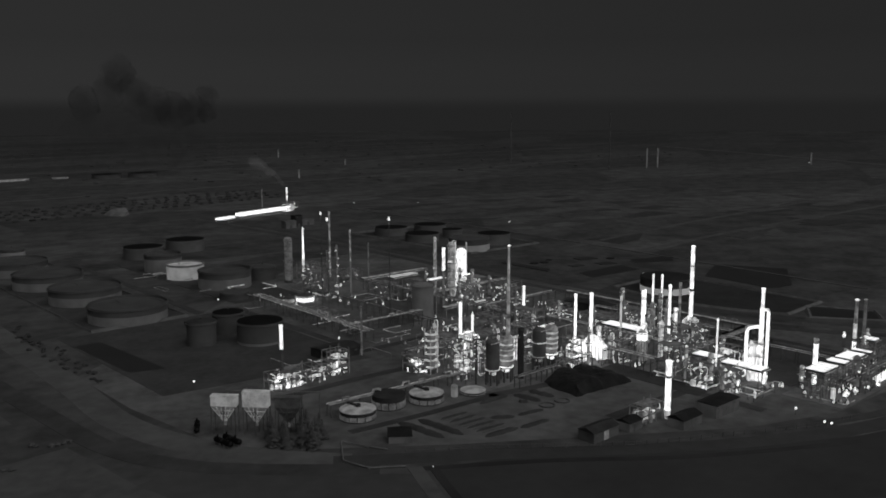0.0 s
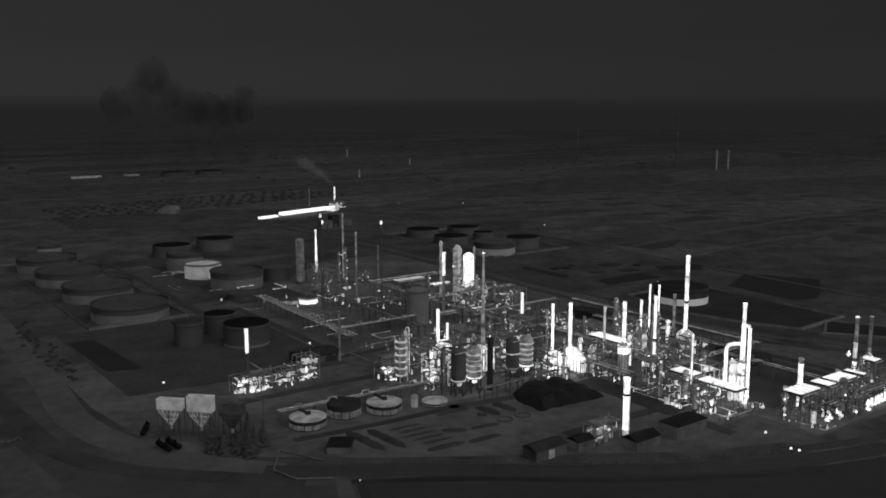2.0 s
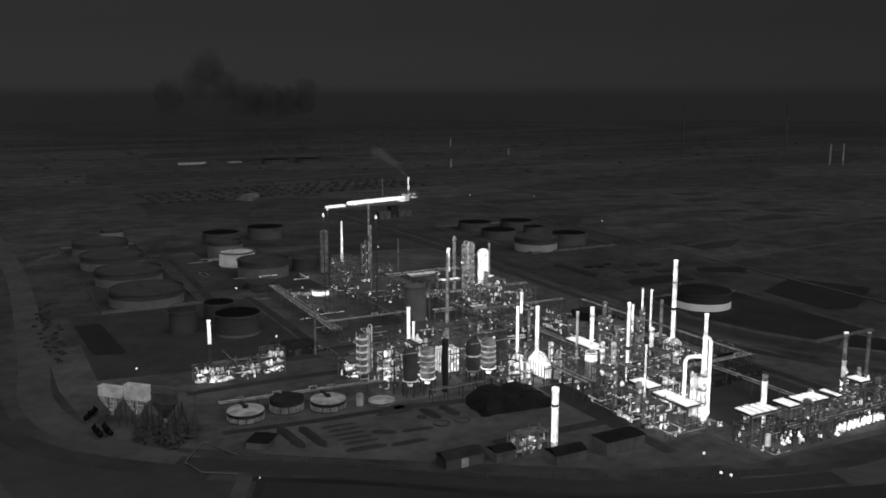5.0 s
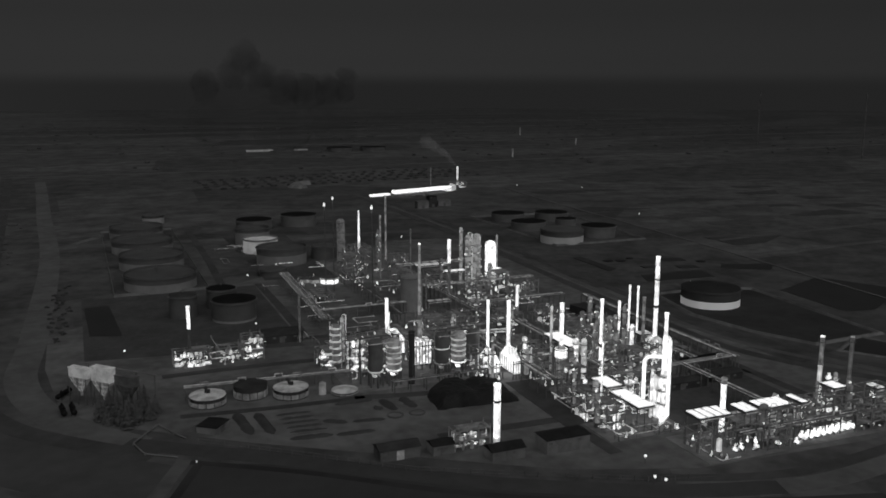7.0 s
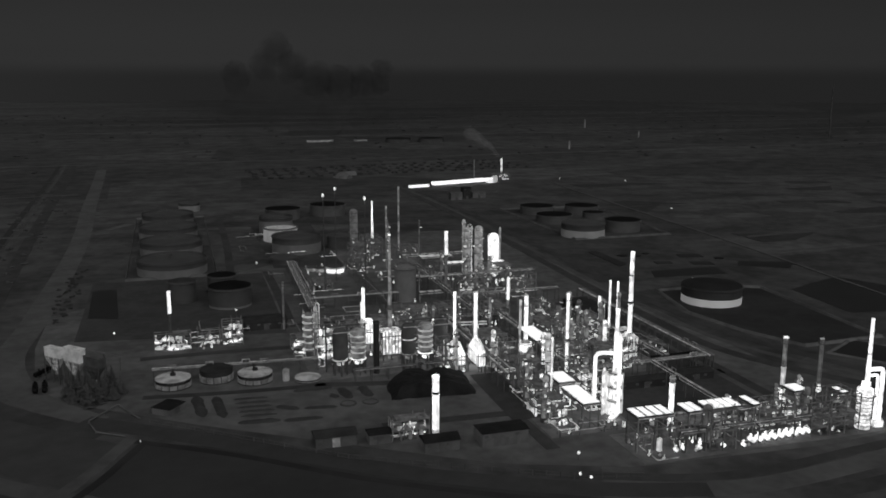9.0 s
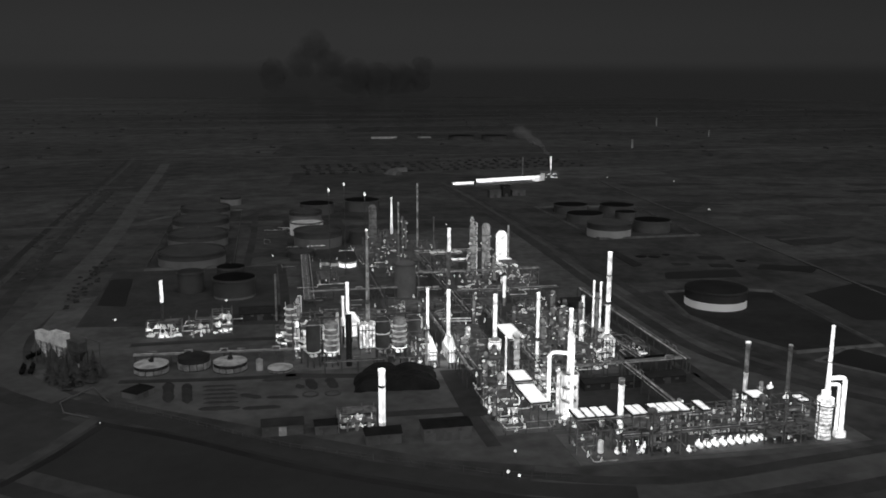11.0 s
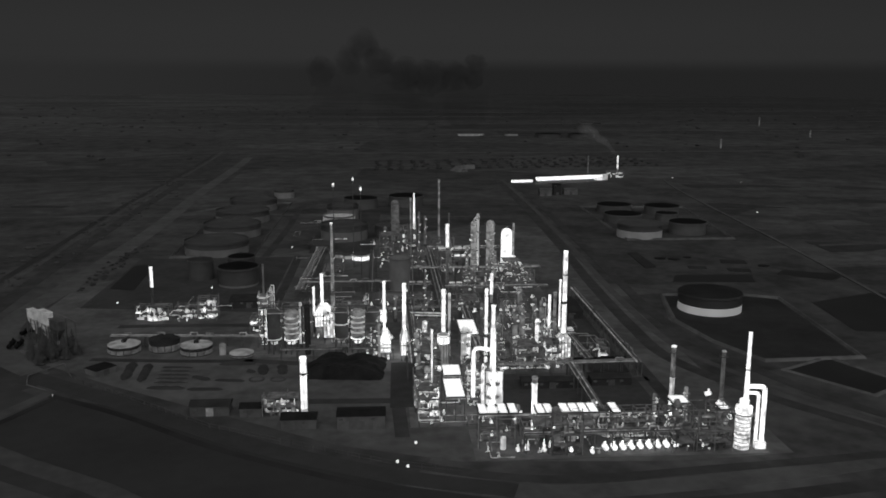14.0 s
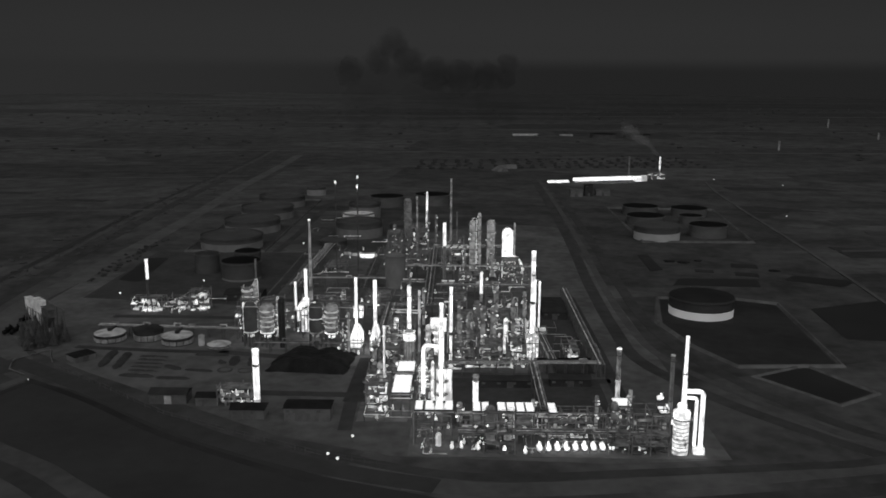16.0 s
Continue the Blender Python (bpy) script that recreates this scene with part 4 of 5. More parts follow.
cool, mixed, fiery = [S, S, T, T, G], [S, T, T, G, G, HOT, GLOW], [T, G, HOT, GLOW, GLOW, W]
n = 0
for x0, x1, y0, y1, lv, heat, fit, label in (
        (400, 407, 142, 152, 3, cool, 16, "open steel structure with cool equipment"), (408, 420, 142, 152, 4, cool, 30, "tall open steel structure with cool equipment"), (360, 370, 142, 144, 4, cool, 12, "narrow open steel structure"),
        (337, 349, 150, 157, 2, cool, 8, "low steel structure with warm lines under coolers"), (352, 376, 150, 158, 2, cool + [HOT], 24, "low steel structure with hot equipment under coolers"), (377, 400, 152, 158, 3, mixed, 36, "open steel structure behind the drum row"),
        (404, 412, 160, 166, 2, fiery, 18, "small hot steel structure at a stack foot"), (318, 326, 176, 184, 3, fiery, 26, "open steel structure crowded with hot lines"), (317, 326, 188, 198, 3, fiery, 28, "open steel structure crowded with hot lines"),
        (336, 343, 184, 200, 4, fiery, 34, "tall open steel structure beside the reactor tower"), (320, 328, 206, 216, 4, mixed, 26, "tall open steel structure with warm equipment"), (333, 343, 204, 214, 3, mixed, 24, "open steel structure with warm equipment"),
        (349, 358, 222, 234, 4, mixed, 32, "tall open steel structure with hot fittings"), (360, 370, 224, 234, 3, mixed, 28, "open steel structure with hot fittings"), (372, 380, 226, 236, 3, fiery, 24, "open steel structure with hot fittings"),
        (350, 360, 248, 260, 4, mixed, 34, "tall open steel structure with hot fittings"), (363, 374, 254, 266, 3, mixed, 32, "open steel structure with hot fittings"), (350, 362, 264, 280, 3, mixed, 30, "open steel structure with hot fittings"),
        (376, 386, 268, 282, 3, fiery, 30, "open steel structure with hot fittings"), (365, 378, 282, 296, 2, mixed, 24, "low steel structure with warm lines"), (321, 329, 234, 246, 4, mixed, 30, "tall open steel structure between furnaces"),
        (298, 304, 244, 256, 4, mixed, 24, "tall open steel structure beside a furnace"), (320, 332, 254, 268, 3, mixed, 30, "open steel structure with warm equipment"), (250, 258, 264, 276, 5, fiery, 40, "tall open steel structure packed with hot lines"),
        (260, 270, 262, 274, 5, mixed, 34, "tall open steel structure behind the drums"), (287, 300, 262, 274, 5, mixed, 40, "tall open steel structure behind the drums"), (262, 272, 278, 290, 3, fiery, 26, "hot steel structure beside the furnace"),
        (284, 296, 280, 294, 3, mixed, 30, "open steel structure with warm equipment"), (184, 200, 308, 316, 2, fiery, 40, "low steel structure with tangled hot lines"), (203, 213, 309, 316, 2, mixed, 26, "low steel structure with warm lines"),
        (214, 223, 309, 317, 3, fiery, 36, "steel structure packed with white-hot equipment"), (352, 366, 366, 378, 3, mixed, 30, "rear steel structure with warm equipment"), (370, 388, 388, 400, 3, fiery, 36, "rear steel structure with hot lines"),
        (376, 392, 362, 376, 3, mixed, 30, "rear steel structure with warm lines"), (342, 354, 405, 416, 3, mixed, 22, "rear steel structure with warm lines"), (322, 334, 410, 424, 3, cool, 20, "rear steel structure with cool equipment"),
        (304, 318, 455, 470, 4, cool, 22, "rear steel structure with cool equipment"), (318, 330, 480, 498, 4, mixed, 22, "rear steel structure with warm lines"), (340, 356, 476, 490, 2, cool, 16, "low rear steel structure"),
        (304, 316, 314, 330, 2, cool, 16, "low steel structure with cool lines"), (322, 332, 318, 332, 2, cool, 16, "low steel structure with cool lines"), (344, 356, 312, 328, 2, mixed, 20, "low steel structure with warm lines"), (366, 380, 310, 326, 2, mixed, 24, "low steel structure with warm lines"),
        (398, 404, 240, 256, 1, mixed, 14, "low warm pipe manifold"), (262, 275, 181.5, 187, 2, mixed, 26, "boiler pipework beside the white-hot stack"), (243, 249, 285, 296, 2, fiery, 22, "low hot pipe manifold beside the ringed column"), (254, 261, 298, 310, 1, fiery, 14, "low hot pipe manifold"), (280, 294, 318, 330, 1, cool, 12, "low cool pipe manifold"), (270, 282, 400, 420, 1, cool, 14, "low cool pipe manifold")):
    n += 1
    rig(x0, x1, y0, y1, lv, heat, label, n, fit * 1.35)


# ---- pumps and ground lines between the units ----
def pump(mat):
    t = thing("pump", 0, 0, "", "pump", "pumps")
    part("plinth", box(B(), -0.8, 0.8, -0.4, 0.4, 0, 0.3), CONCRETE, t)
    bm = lathe(B(), [(0.15, -0.7), (0.32, -0.6), (0.32, 0.2), (0.15, 0.3)], seg=10)
    bmesh.ops.transform(bm, matrix=Matrix.Translation((0, 0, 0.7)) @ Matrix.Rotation(math.pi / 2, 4, "Y"), verts=bm.verts)
    part("motor", bm, STEEL, t)
    part("casing", lathe(B(), [(0.25, 0.3), (0.5, 0.5), (0.5, 0.95), (0.2, 1.15)], 0.55, 0, 10), mat, t)
    part("discharge_pipe", tube(B(), [(0.55, 0, 1.0), (0.55, 0, 2.2)], 0.12, 6), mat, t)
    return t


rnd = random.Random(77)
models = [(pump(WHITE), "small white-hot pump on a plinth"), (pump(GLOW), "small hot pump on a plinth"), (pump(WARM), "small warm pump on a plinth")]
zones = ((318, 345, 168, 215, 26), (349, 388, 222, 300, 60), (298, 332, 238, 275, 30), (248, 300, 274, 300, 26), (184, 222, 304, 320, 16), (350, 396, 360, 420, 34), (338, 420, 141, 164, 40), (300, 350, 300, 360, 26), (300, 335, 400, 500, 22), (262, 300, 300, 345, 18), (366, 404, 300, 345, 20), (270, 300, 440, 470, 8))
first = True
for x0, x1, y0, y1, k in zones:
    for _ in range(k):
        i = rnd.choice((0, 1, 1, 2, 2))
        src, lab = models[i]
        m = pose(rnd.uniform(x0, x1), rnd.uniform(y0, y1), 0, 0, 0, rnd.choice((0, 90, 180, 270)))
        tagged(copy_thing(src, m), lab)
for i, (src, lab) in enumerate(models):
    src.matrix_basis = pose(322 + 3 * i, 228, 0)
    tagged(src, lab)
lines = ((318, 345, 168, 215, 8), (349, 388, 222, 300, 14), (250, 300, 274, 300, 8), (262, 300, 300, 345, 8), (300, 350, 305, 360, 12), (350, 396, 345, 420, 10), (250, 300, 345, 450, 10), (300, 345, 400, 500, 10), (366, 404, 222, 340, 10), (200, 250, 305, 345, 7), (340, 420, 141, 164, 8), (268, 300, 455, 520, 6), (240, 275, 470, 590, 7), (390, 407, 225, 335, 5))
for x0, x1, y0, y1, k in lines:
    for _ in range(k):
        m, z, r = rnd.choice((T, T, G, HOT, G, S)), rnd.uniform(0.5, 3.5), rnd.uniform(0.1, 0.22)
        pts = [Vector((rnd.uniform(x0, x1), rnd.uniform(y0, y1), z))]
        for j in range(rnd.randint(2, 4)):
            p = pts[-1].copy()
            if j % 2:
                p.y = min(y1, max(y0, p.y + rnd.choice((-1, 1)) * rnd.uniform(4, 18)))
            else:
                p.x = min(x1, max(x0, p.x + rnd.choice((-1, 1)) * rnd.uniform(4, 18)))
            if (p - pts[-1]).length > 1:
                pts.append(p)
        if len(pts) < 2:
            continue
        o = pts[0].copy()
        t = thing("ground_pipe", o.x, o.y, {T: "cool grey pipe run on low sleepers", G: "warm grey pipe run on low sleepers", HOT: "hot bright pipe run on low sleepers", S: "cold steel pipe run on low sleepers"}[m], "pipe", "ground pipes")
        loc = [(p.x - o.x, p.y - o.y, z) for p in pts]
        part("pipe", tube(B(), bend(loc, 0.6, 3), r, 6), m, t)
        for p in loc:
            part("sleeper", box(B(), p[0] - 0.12, p[0] + 0.12, p[1] - 0.12, p[1] + 0.12, 0, z - r * 0.5), CONCRETE, t)

t = thing("cold_line", 384, 221, "frost-cold black pipe beside the pipe rack", "pipe")
part("pipe", tube(B(), [(0, 0, 6.2), (22, 0.6, 6.2)], 0.55, 10), BLACK, t)
for x in (1, 8, 15, 21):
    part("post", box(B(), x - 0.15, x + 0.15, -0.2 + 0.03 * x, 0.2 + 0.03 * x, 0, 5.7), STEEL, t)

t = thing("hot_header", 319, 288, "pair of hot elevated pipes between furnaces", "pipe")
for y, z in ((0, 8.2), (-0.9, 7.2)):
    part("pipe", tube(B(), [(0, y, z), (15, y - 2, z)], 0.28, 8), HOT, t)
for x in (0.5, 7.5, 14.5):
    part("post", box(B(), x - 0.15, x + 0.15, -0.6 - x * 0.13, -0.3 - x * 0.13, 0, 7.6), STEEL, t)


# ---- water works, hoppers, sheds ----
def clarifier(x, y, r, h, label, roof, wall, bridge=True):
    t = thing("clarifier", x, y, label, "clarifier", "water tanks")
    part("shell", lathe(B(), [(r, 0), (r, h)], seg=36), DARK, t, smooth=True)
    part("roof", lathe(B(), [(r + 0.1, h), (r + 0.1, h + 0.2), (r * 0.5, h + 0.7), (0.3, h + 1.0)], seg=36), roof, t, smooth=True)
    for i in range(14):
        a0, a1 = 2 * math.pi * (i + 0.06) / 14, 2 * math.pi * (i + 0.94) / 14
        bm = B()
        rows = [[bm.verts.new(((r + q) * math.cos(a), (r + q) * math.sin(a), z)) for q, z in ((0.02, 0.5), (0.18, 0.5), (0.18, h * 0.62), (0.02, h * 0.62))] for a in (a0, (a0 + a1) / 2, a1)]
        for u, w in zip(rows, rows[1:]):
            for k in range(4):
                bm.faces.new((u[k], u[(k + 1) % 4], w[(k + 1) % 4], w[k]))
        bm.faces.new(rows[0])
        bm.faces.new(rows[-1][::-1])
        part("wall_panel", bm, wall, t)
    if bridge:
        part("bridge", box(B(), -0.5, 0.5, 0, r + 0.5, h + 0.75, h + 1.5), DARK, t)
        part("drive_housing", lathe(B(), [(1.1, h + 0.6), (1.1, h + 1.9), (0.4, h + 2.2)], seg=12), DARK, t)
    return t


LUKE = material("lukewarm plate", 0.2, 0.3, 4, 0.8, heat=0.34, patchy=0.45)
clarifier(191.5, 260.5, 6.9, 3.6, "round water tank with a pale roof and dark bridge", LUKE, TEPID)
clarifier(208.5, 263, 6.6, 5, "round water tank with a dark roof", ROOFING, TEPID, False)
clarifier(223.5, 257.5, 6.9, 3.6, "round water tank with a pale roof and dark bridge", LUKE, TEPID)
clarifier(244, 252, 5.2, 1.4, "low round pale settling basin", LUKE, TEPID, False)
t = thing("pump_tank", 235.5, 254, "small pale upright tank beside the water tanks", "tank")
part("shell", lathe(B(), [(1.4, 0), (1.4, 4.6), (0.3, 5.3)], seg=16), LUKE, t, smooth=True)
part("outlet_pipe", tube(B(), [(1.2, 0, 0.6), (3.0, 0, 0.6)], 0.2), STEEL, t)


def hopper(x, y, top, mat, label, turn=-47.0, L=9.5, W=3.0):
    """A long trough bin over a wedge bottom, on a braced steel frame."""
    t = thing("hopper", x, y, label, "hopper", "hoppers", 0, turn)
    part("bin", box(B(), -L / 2, L / 2, -W / 2, W / 2, 10.6, top), mat, t)
    part("rim", box(B(), -L / 2 - 0.15, L / 2 + 0.15, -W / 2 - 0.15, W / 2 + 0.15, top, top + 0.25), mat, t)
    bm = B()
    hi = [bm.verts.new((sx * L / 2 * 0.96, sy * W / 2 * 0.96, 10.6)) for sx, sy in ((-1, -1), (1, -1), (1, 1), (-1, 1))]
    lo = [bm.verts.new((sx * 0.7, sy * 0.5, 5.0)) for sx, sy in ((-1, -1), (1, -1), (1, 1), (-1, 1))]
    bm.faces.new(hi)
    bm.faces.new(lo[::-1])
    for k in range(4):
        bm.faces.new((lo[k], lo[(k + 1) % 4], hi[(k + 1) % 4], hi[k]))
    part("wedge", bm, TEPID if mat is PALEBIN else STEEL, t)
    for k in range(6):
        u = -1 + 2 * k / 5
        part("rib", tube(B(), [(u * 0.7, -0.6, 5.0), (u * L * 0.47, -W / 2 - 0.1, 10.6)], 0.13, 5), WARM if mat is PALEBIN else STEEL, t)
    for z, k in ((7.0, 0.4), (8.9, 0.74)):
        part("stiffener", box(B(), -L / 2 * k, L / 2 * k, -W / 2 * k - 0.55, -W / 2 * k - 0.3, z, z + 0.25), WARM if mat is PALEBIN else STEEL, t)
    for sx in (-1, 0, 1):
        for sy in (-1, 1):
            part("leg", box(B(), sx * L * 0.46 - 0.15, sx * L * 0.46 + 0.15, sy * (W / 2 + 0.45) - 0.15, sy * (W / 2 + 0.45) + 0.15, 0, 10.6), STEEL, t)
    for sy in (-1, 1):
        part("brace", tube(B(), [(-L * 0.46, sy * (W / 2 + 0.45), 0.5), (0, sy * (W / 2 + 0.45), 9.5)], 0.08, 4), STEEL, t)
        part("brace", tube(B(), [(L * 0.46, sy * (W / 2 + 0.45), 0.5), (0, sy * (W / 2 + 0.45), 9.5)], 0.08, 4), STEEL, t)
    part("chute", lathe(B(), [(0.5, 3.2), (0.5, 5.1)], seg=10), TEPID, t)
    return t


PALEBIN = material("pale hopper plate", 0.25, 0.35, 4, 0.8, heat=0.55, patchy=0.35)
hopper(146.6, 280, 14.2, PALEBIN, "pale trough hopper with a ribbed wedge bottom")
hopper(154.6, 271.4, 16.0, PALEBIN, "pale trough hopper with a ribbed wedge bottom")
hopper(162.6, 262.8, 14.2, STEEL, "dull dark trough hopper behind conifers")
t = thing("conveyor_gantry", 155, 270, "thin dark gantry along the hopper tops", "gantry", "", 0, -47)
part("walkway", box(B(), -14, 22, 3.6, 4.4, 15.0, 15.3), CONCRETE, t)
for x in (-12, 0, 12, 21):
    part("post", box(B(), x - 0.15, x + 0.15, 3.85, 4.15, 0, 15.0), STEEL, t)
for x, y, a in ((140.0, 266.4, 98), (143.4, 266.4, 98), (139.4, 271.4, 98), (142.9, 271.6, 98), (138.6, 286.6, 62), (141.2, 291.5, 62)):
    drum(x, y, 3.6, 1.05, BLACK, "frost-cold black horizontal gas tank", a, 0.8, "gas_tank")


# faint glow added to lift the shaded shed walls to the ground's tone
WALLING = material("weathered self-lit cladding", 0.08, 0.12, 6, 0.9, heat=0.06, patchy=0.3)
COLDROOF = material("cold tarred roof", 0.012, 0.026, 5, 0.9)


def shed(x0, x1, y0, y1, h, ridge, label, wall=SIDING, roof=ROOFING, doors=1, door_mat=None, turn=0.0):
    cx, cy, w, d = (x0 + x1) / 2, (y0 + y1) / 2, x1 - x0, y1 - y0
    t = thing("shed", cx, cy, label, "shed", "sheds", 0, turn)
    part("body", box(B(), -w / 2, w / 2, -d / 2, d / 2, 0, h), wall, t)
    bm = B()
    o = 0.4
    p = [(-w / 2 - o, -d / 2 - o, h), (w / 2 + o, -d / 2 - o, h), (w / 2 + o, d / 2 + o, h), (-w / 2 - o, d / 2 + o, h), (-w / 2 - o, 0, h + ridge), (w / 2 + o, 0, h + ridge)]
    v = [bm.verts.new(q) for q in p]
    for f in ((0, 1, 5, 4), (2, 3, 4, 5), (0, 4, 3), (1, 2, 5), (3, 2, 1, 0)):
        bm.faces.new([v[i] for i in f])
    part("roof", bm, roof, t)
    for i in range(doors):
        x = -w / 2 + w * (i + 0.5) / doors
        part("door", box(B(), x - 1.3, x + 1.3, -d / 2 - 0.12, -d / 2, 0, min(3.2, h - 0.5)), door_mat or STEEL, t)
    for i in range(max(1, int(w / 5))):
        x = -w / 2 + w * (i + 0.25) / max(1, int(w / 5))
        part("window", box(B(), x - 0.7, x + 0.7, -d / 2 - 0.06, -d / 2, h - 1.6, h - 0.7), SIDING, t)
    return t


shed(289.5, 306, 167.5, 176, 5.0, 0.5, "large grey-walled shed with a cold dark roof", wall=WALLING, roof=COLDROOF, doors=3, door_mat=WALLING)
shed(270, 282, 169, 176, 3.6, 1.6, "low dark-roofed shed beside the boiler stack", wall=WALLING, roof=COLDROOF, doors=1, door_mat=SIDING)
shed(236, 250, 183, 190, 3.8, 1.4, "low dark-roofed shed with a warm doorway", doors=1, door_mat=LUKE)
shed(254, 261.5, 181, 187, 3.4, 1.2, "small dark-roofed shed by the boiler", wall=WALLING, roof=COLDROOF)
shed(185.0, 194.0, 229.0, 237.0, 2.6, 0.3, "low square shed with a cold dark roof", wall=WALLING, roof=COLDROOF, doors=1, turn=52)
shed(360, 384, 203, 209, 3.2, 0.8, "long low dark shed beside the rack", wall=DARK)
shed(388, 404, 205, 212, 3.2, 0.8, "low dark shed beside the rack", wall=DARK)
shed(394, 406, 300, 330, 4, 1.0, "long dark shed behind the rack", wall=DARK)
shed(226, 246, 330, 344, 4, 1.0, "low dark shed behind the small unit", wall=DARK)


# ---- heaps and laydown yard ----
COKE = material("dark coke", 0.012, 0.03, 6, 0.95, fine=0.8, bump=0.6)
def coke_mound(cx, cy, a, b, h, label, mat):
    """Three humps tipped side by side, with slopes that slump to the ground."""
    nx, ny = 48, 36
    verts, faces = [], []
    for j in range(ny + 1):
        for i in range(nx + 1):
            u, v = 2 * i / nx - 1, 2 * j / ny - 1
            x, y = cx + a * u + 1.2 * v, cy + b * v - 1.5 * u
            x, y = x + 1.1 * noise.noise(Vector((y / 4, x / 4, 5.1))), y + 1.1 * noise.noise(Vector((x / 4, y / 4, 9.3)))
            corner = max(0.0, v - u - 1.15)
            rim = 1 - max(abs(u), abs(v)) - 0.5 * corner
            hump = 0.78 + 0.22 * abs(math.cos(1.5 * math.pi * (u + 0.33))) + 0.2 * noise.noise(Vector((x / 6, y / 6, 0.7))) + 0.08 * noise.noise(Vector((x / 1.8, y / 1.8, 2.7)))
            z = h * hump * min(1.0, max(0.0, rim) * 3.0) ** 0.9
            verts.append((x, y, z if rim > 0.001 else -0.2))
    for j in range(ny):
        for i in range(nx):
            k = j * (nx + 1) + i
            faces.append((k, k + 1, k + nx + 2, k + nx + 1))
    me = bpy.data.meshes.new("coke_mound")
    me.from_pydata(verts, [], faces)
    me.materials.append(mat)
    return tagged(new("coke_mound", me), label, "heap")


coke_mound(289.5, 231.0, 17.0, 13.0, 4.6, "dark humped pile of coke in the yard", COKE)
sheet("dark_pad", [(308, 187), (320, 187), (322, 238), (309, 238)], 0.2, material("blackened pad", 0.05, 0.075, 6, 0.95), "blackened flat pad beside the coke")
FINES = material("dark damp fines", 0.048, 0.07, 5, 0.95, fine=1.0, bump=0.5)


def windrow(x0, y0, x1, y1, w, h, label="low dark windrow of dumped fines", mat=FINES):
    """A long low ridge with crumbled ends."""
    a, b = Vector((x0, y0)), Vector((x1, y1))
    d = (b - a).normalized()
    s = Vector((-d.y, d.x))
    n = max(6, int((b - a).length / 1.2))
    bm = B()
    rows = []
    for i in range(n + 1):
        u = i / n
        c = a.lerp(b, u)
        taper = min(1.0, 0.3 + 5 * u, 0.3 + 5 * (1 - u))
        k = w / 2 * taper * (1 + 0.35 * noise.noise(Vector((c.x / 2.5, c.y / 2.5, x0))))
        t = h * taper * (1 + 0.5 * noise.noise(Vector((c.x / 2, c.y / 2, y0))))
        rows.append([bm.verts.new((*(c + s * k * q), z)) for q, z in ((-1, -0.1), (-0.6, t * 0.7), (0.05, t), (0.65, t * 0.65), (1, -0.1))])
    for p, q in zip(rows, rows[1:]):
        for i in range(4):
            bm.faces.new((p[i], p[i + 1], q[i + 1], q[i]))
    bm.faces.new(rows[0][::-1])
    bm.faces.new(rows[-1])
    return tagged(new("windrow", mesh_of("windrow", bm, mat, True)), label, "heap", "laydown yard")


for x0, y0, x1, y1, w, h in ((199.5, 246, 201.5, 223, 4.5, 1.2), (206.8, 243, 208.6, 220.5, 4.2, 1.2), (236.5, 240, 251.5, 239.6, 2.4, 1.4), (249.5, 231.5, 252.5, 229, 2.8, 1.2),
                             (213, 213.5, 228, 212, 3.6, 0.9), (229, 211, 243, 210, 3.2, 0.8), (255, 239, 256.5, 226, 5.0, 1.0), (263, 238, 264.5, 226, 4.6, 1.0), (228, 226, 236, 221, 3.4, 0.8), (238, 221, 250, 219, 2.8, 0.7)):
    windrow(x0, y0, x1, y1, w, h)
for k in range(5):
    windrow(213.2 + 0.3 * k, 237.5 - 4.5 * k, 226 + 0.4 * k, 236.8 - 4.6 * k, 1.5, 0.7, "narrow dark ridge in a row of ridges")
    windrow(213.4 + 0.3 * k, 235.2 - 4.5 * k, 226 + 0.4 * k, 234.5 - 4.6 * k, 1.2, 0.35, "narrow pale strip between dark ridges", GRAVEL)
for x, y in ((254.6, 221), (263.2, 220.5)):
    ring = tagged(new("ring_kerb", mesh_of("ring_kerb", lathe(B(), [(2.6, 0), (2.6, 0.5), (3.2, 0.5), (3.2, 0)], seg=24, closed=True), GRAVEL)), "pale round kerb on the packed yard", "kerb", "laydown yard")
    ring.location = (x, y, 0)


# ---- conifers beside the hoppers ----
NEEDLES = material("dark conifer needles", 0.08, 0.12, 1.5, 0.95, fine=0.4)
BARK = material("grey bark", 0.05, 0.09, 1.0, 0.95, fine=0.2)


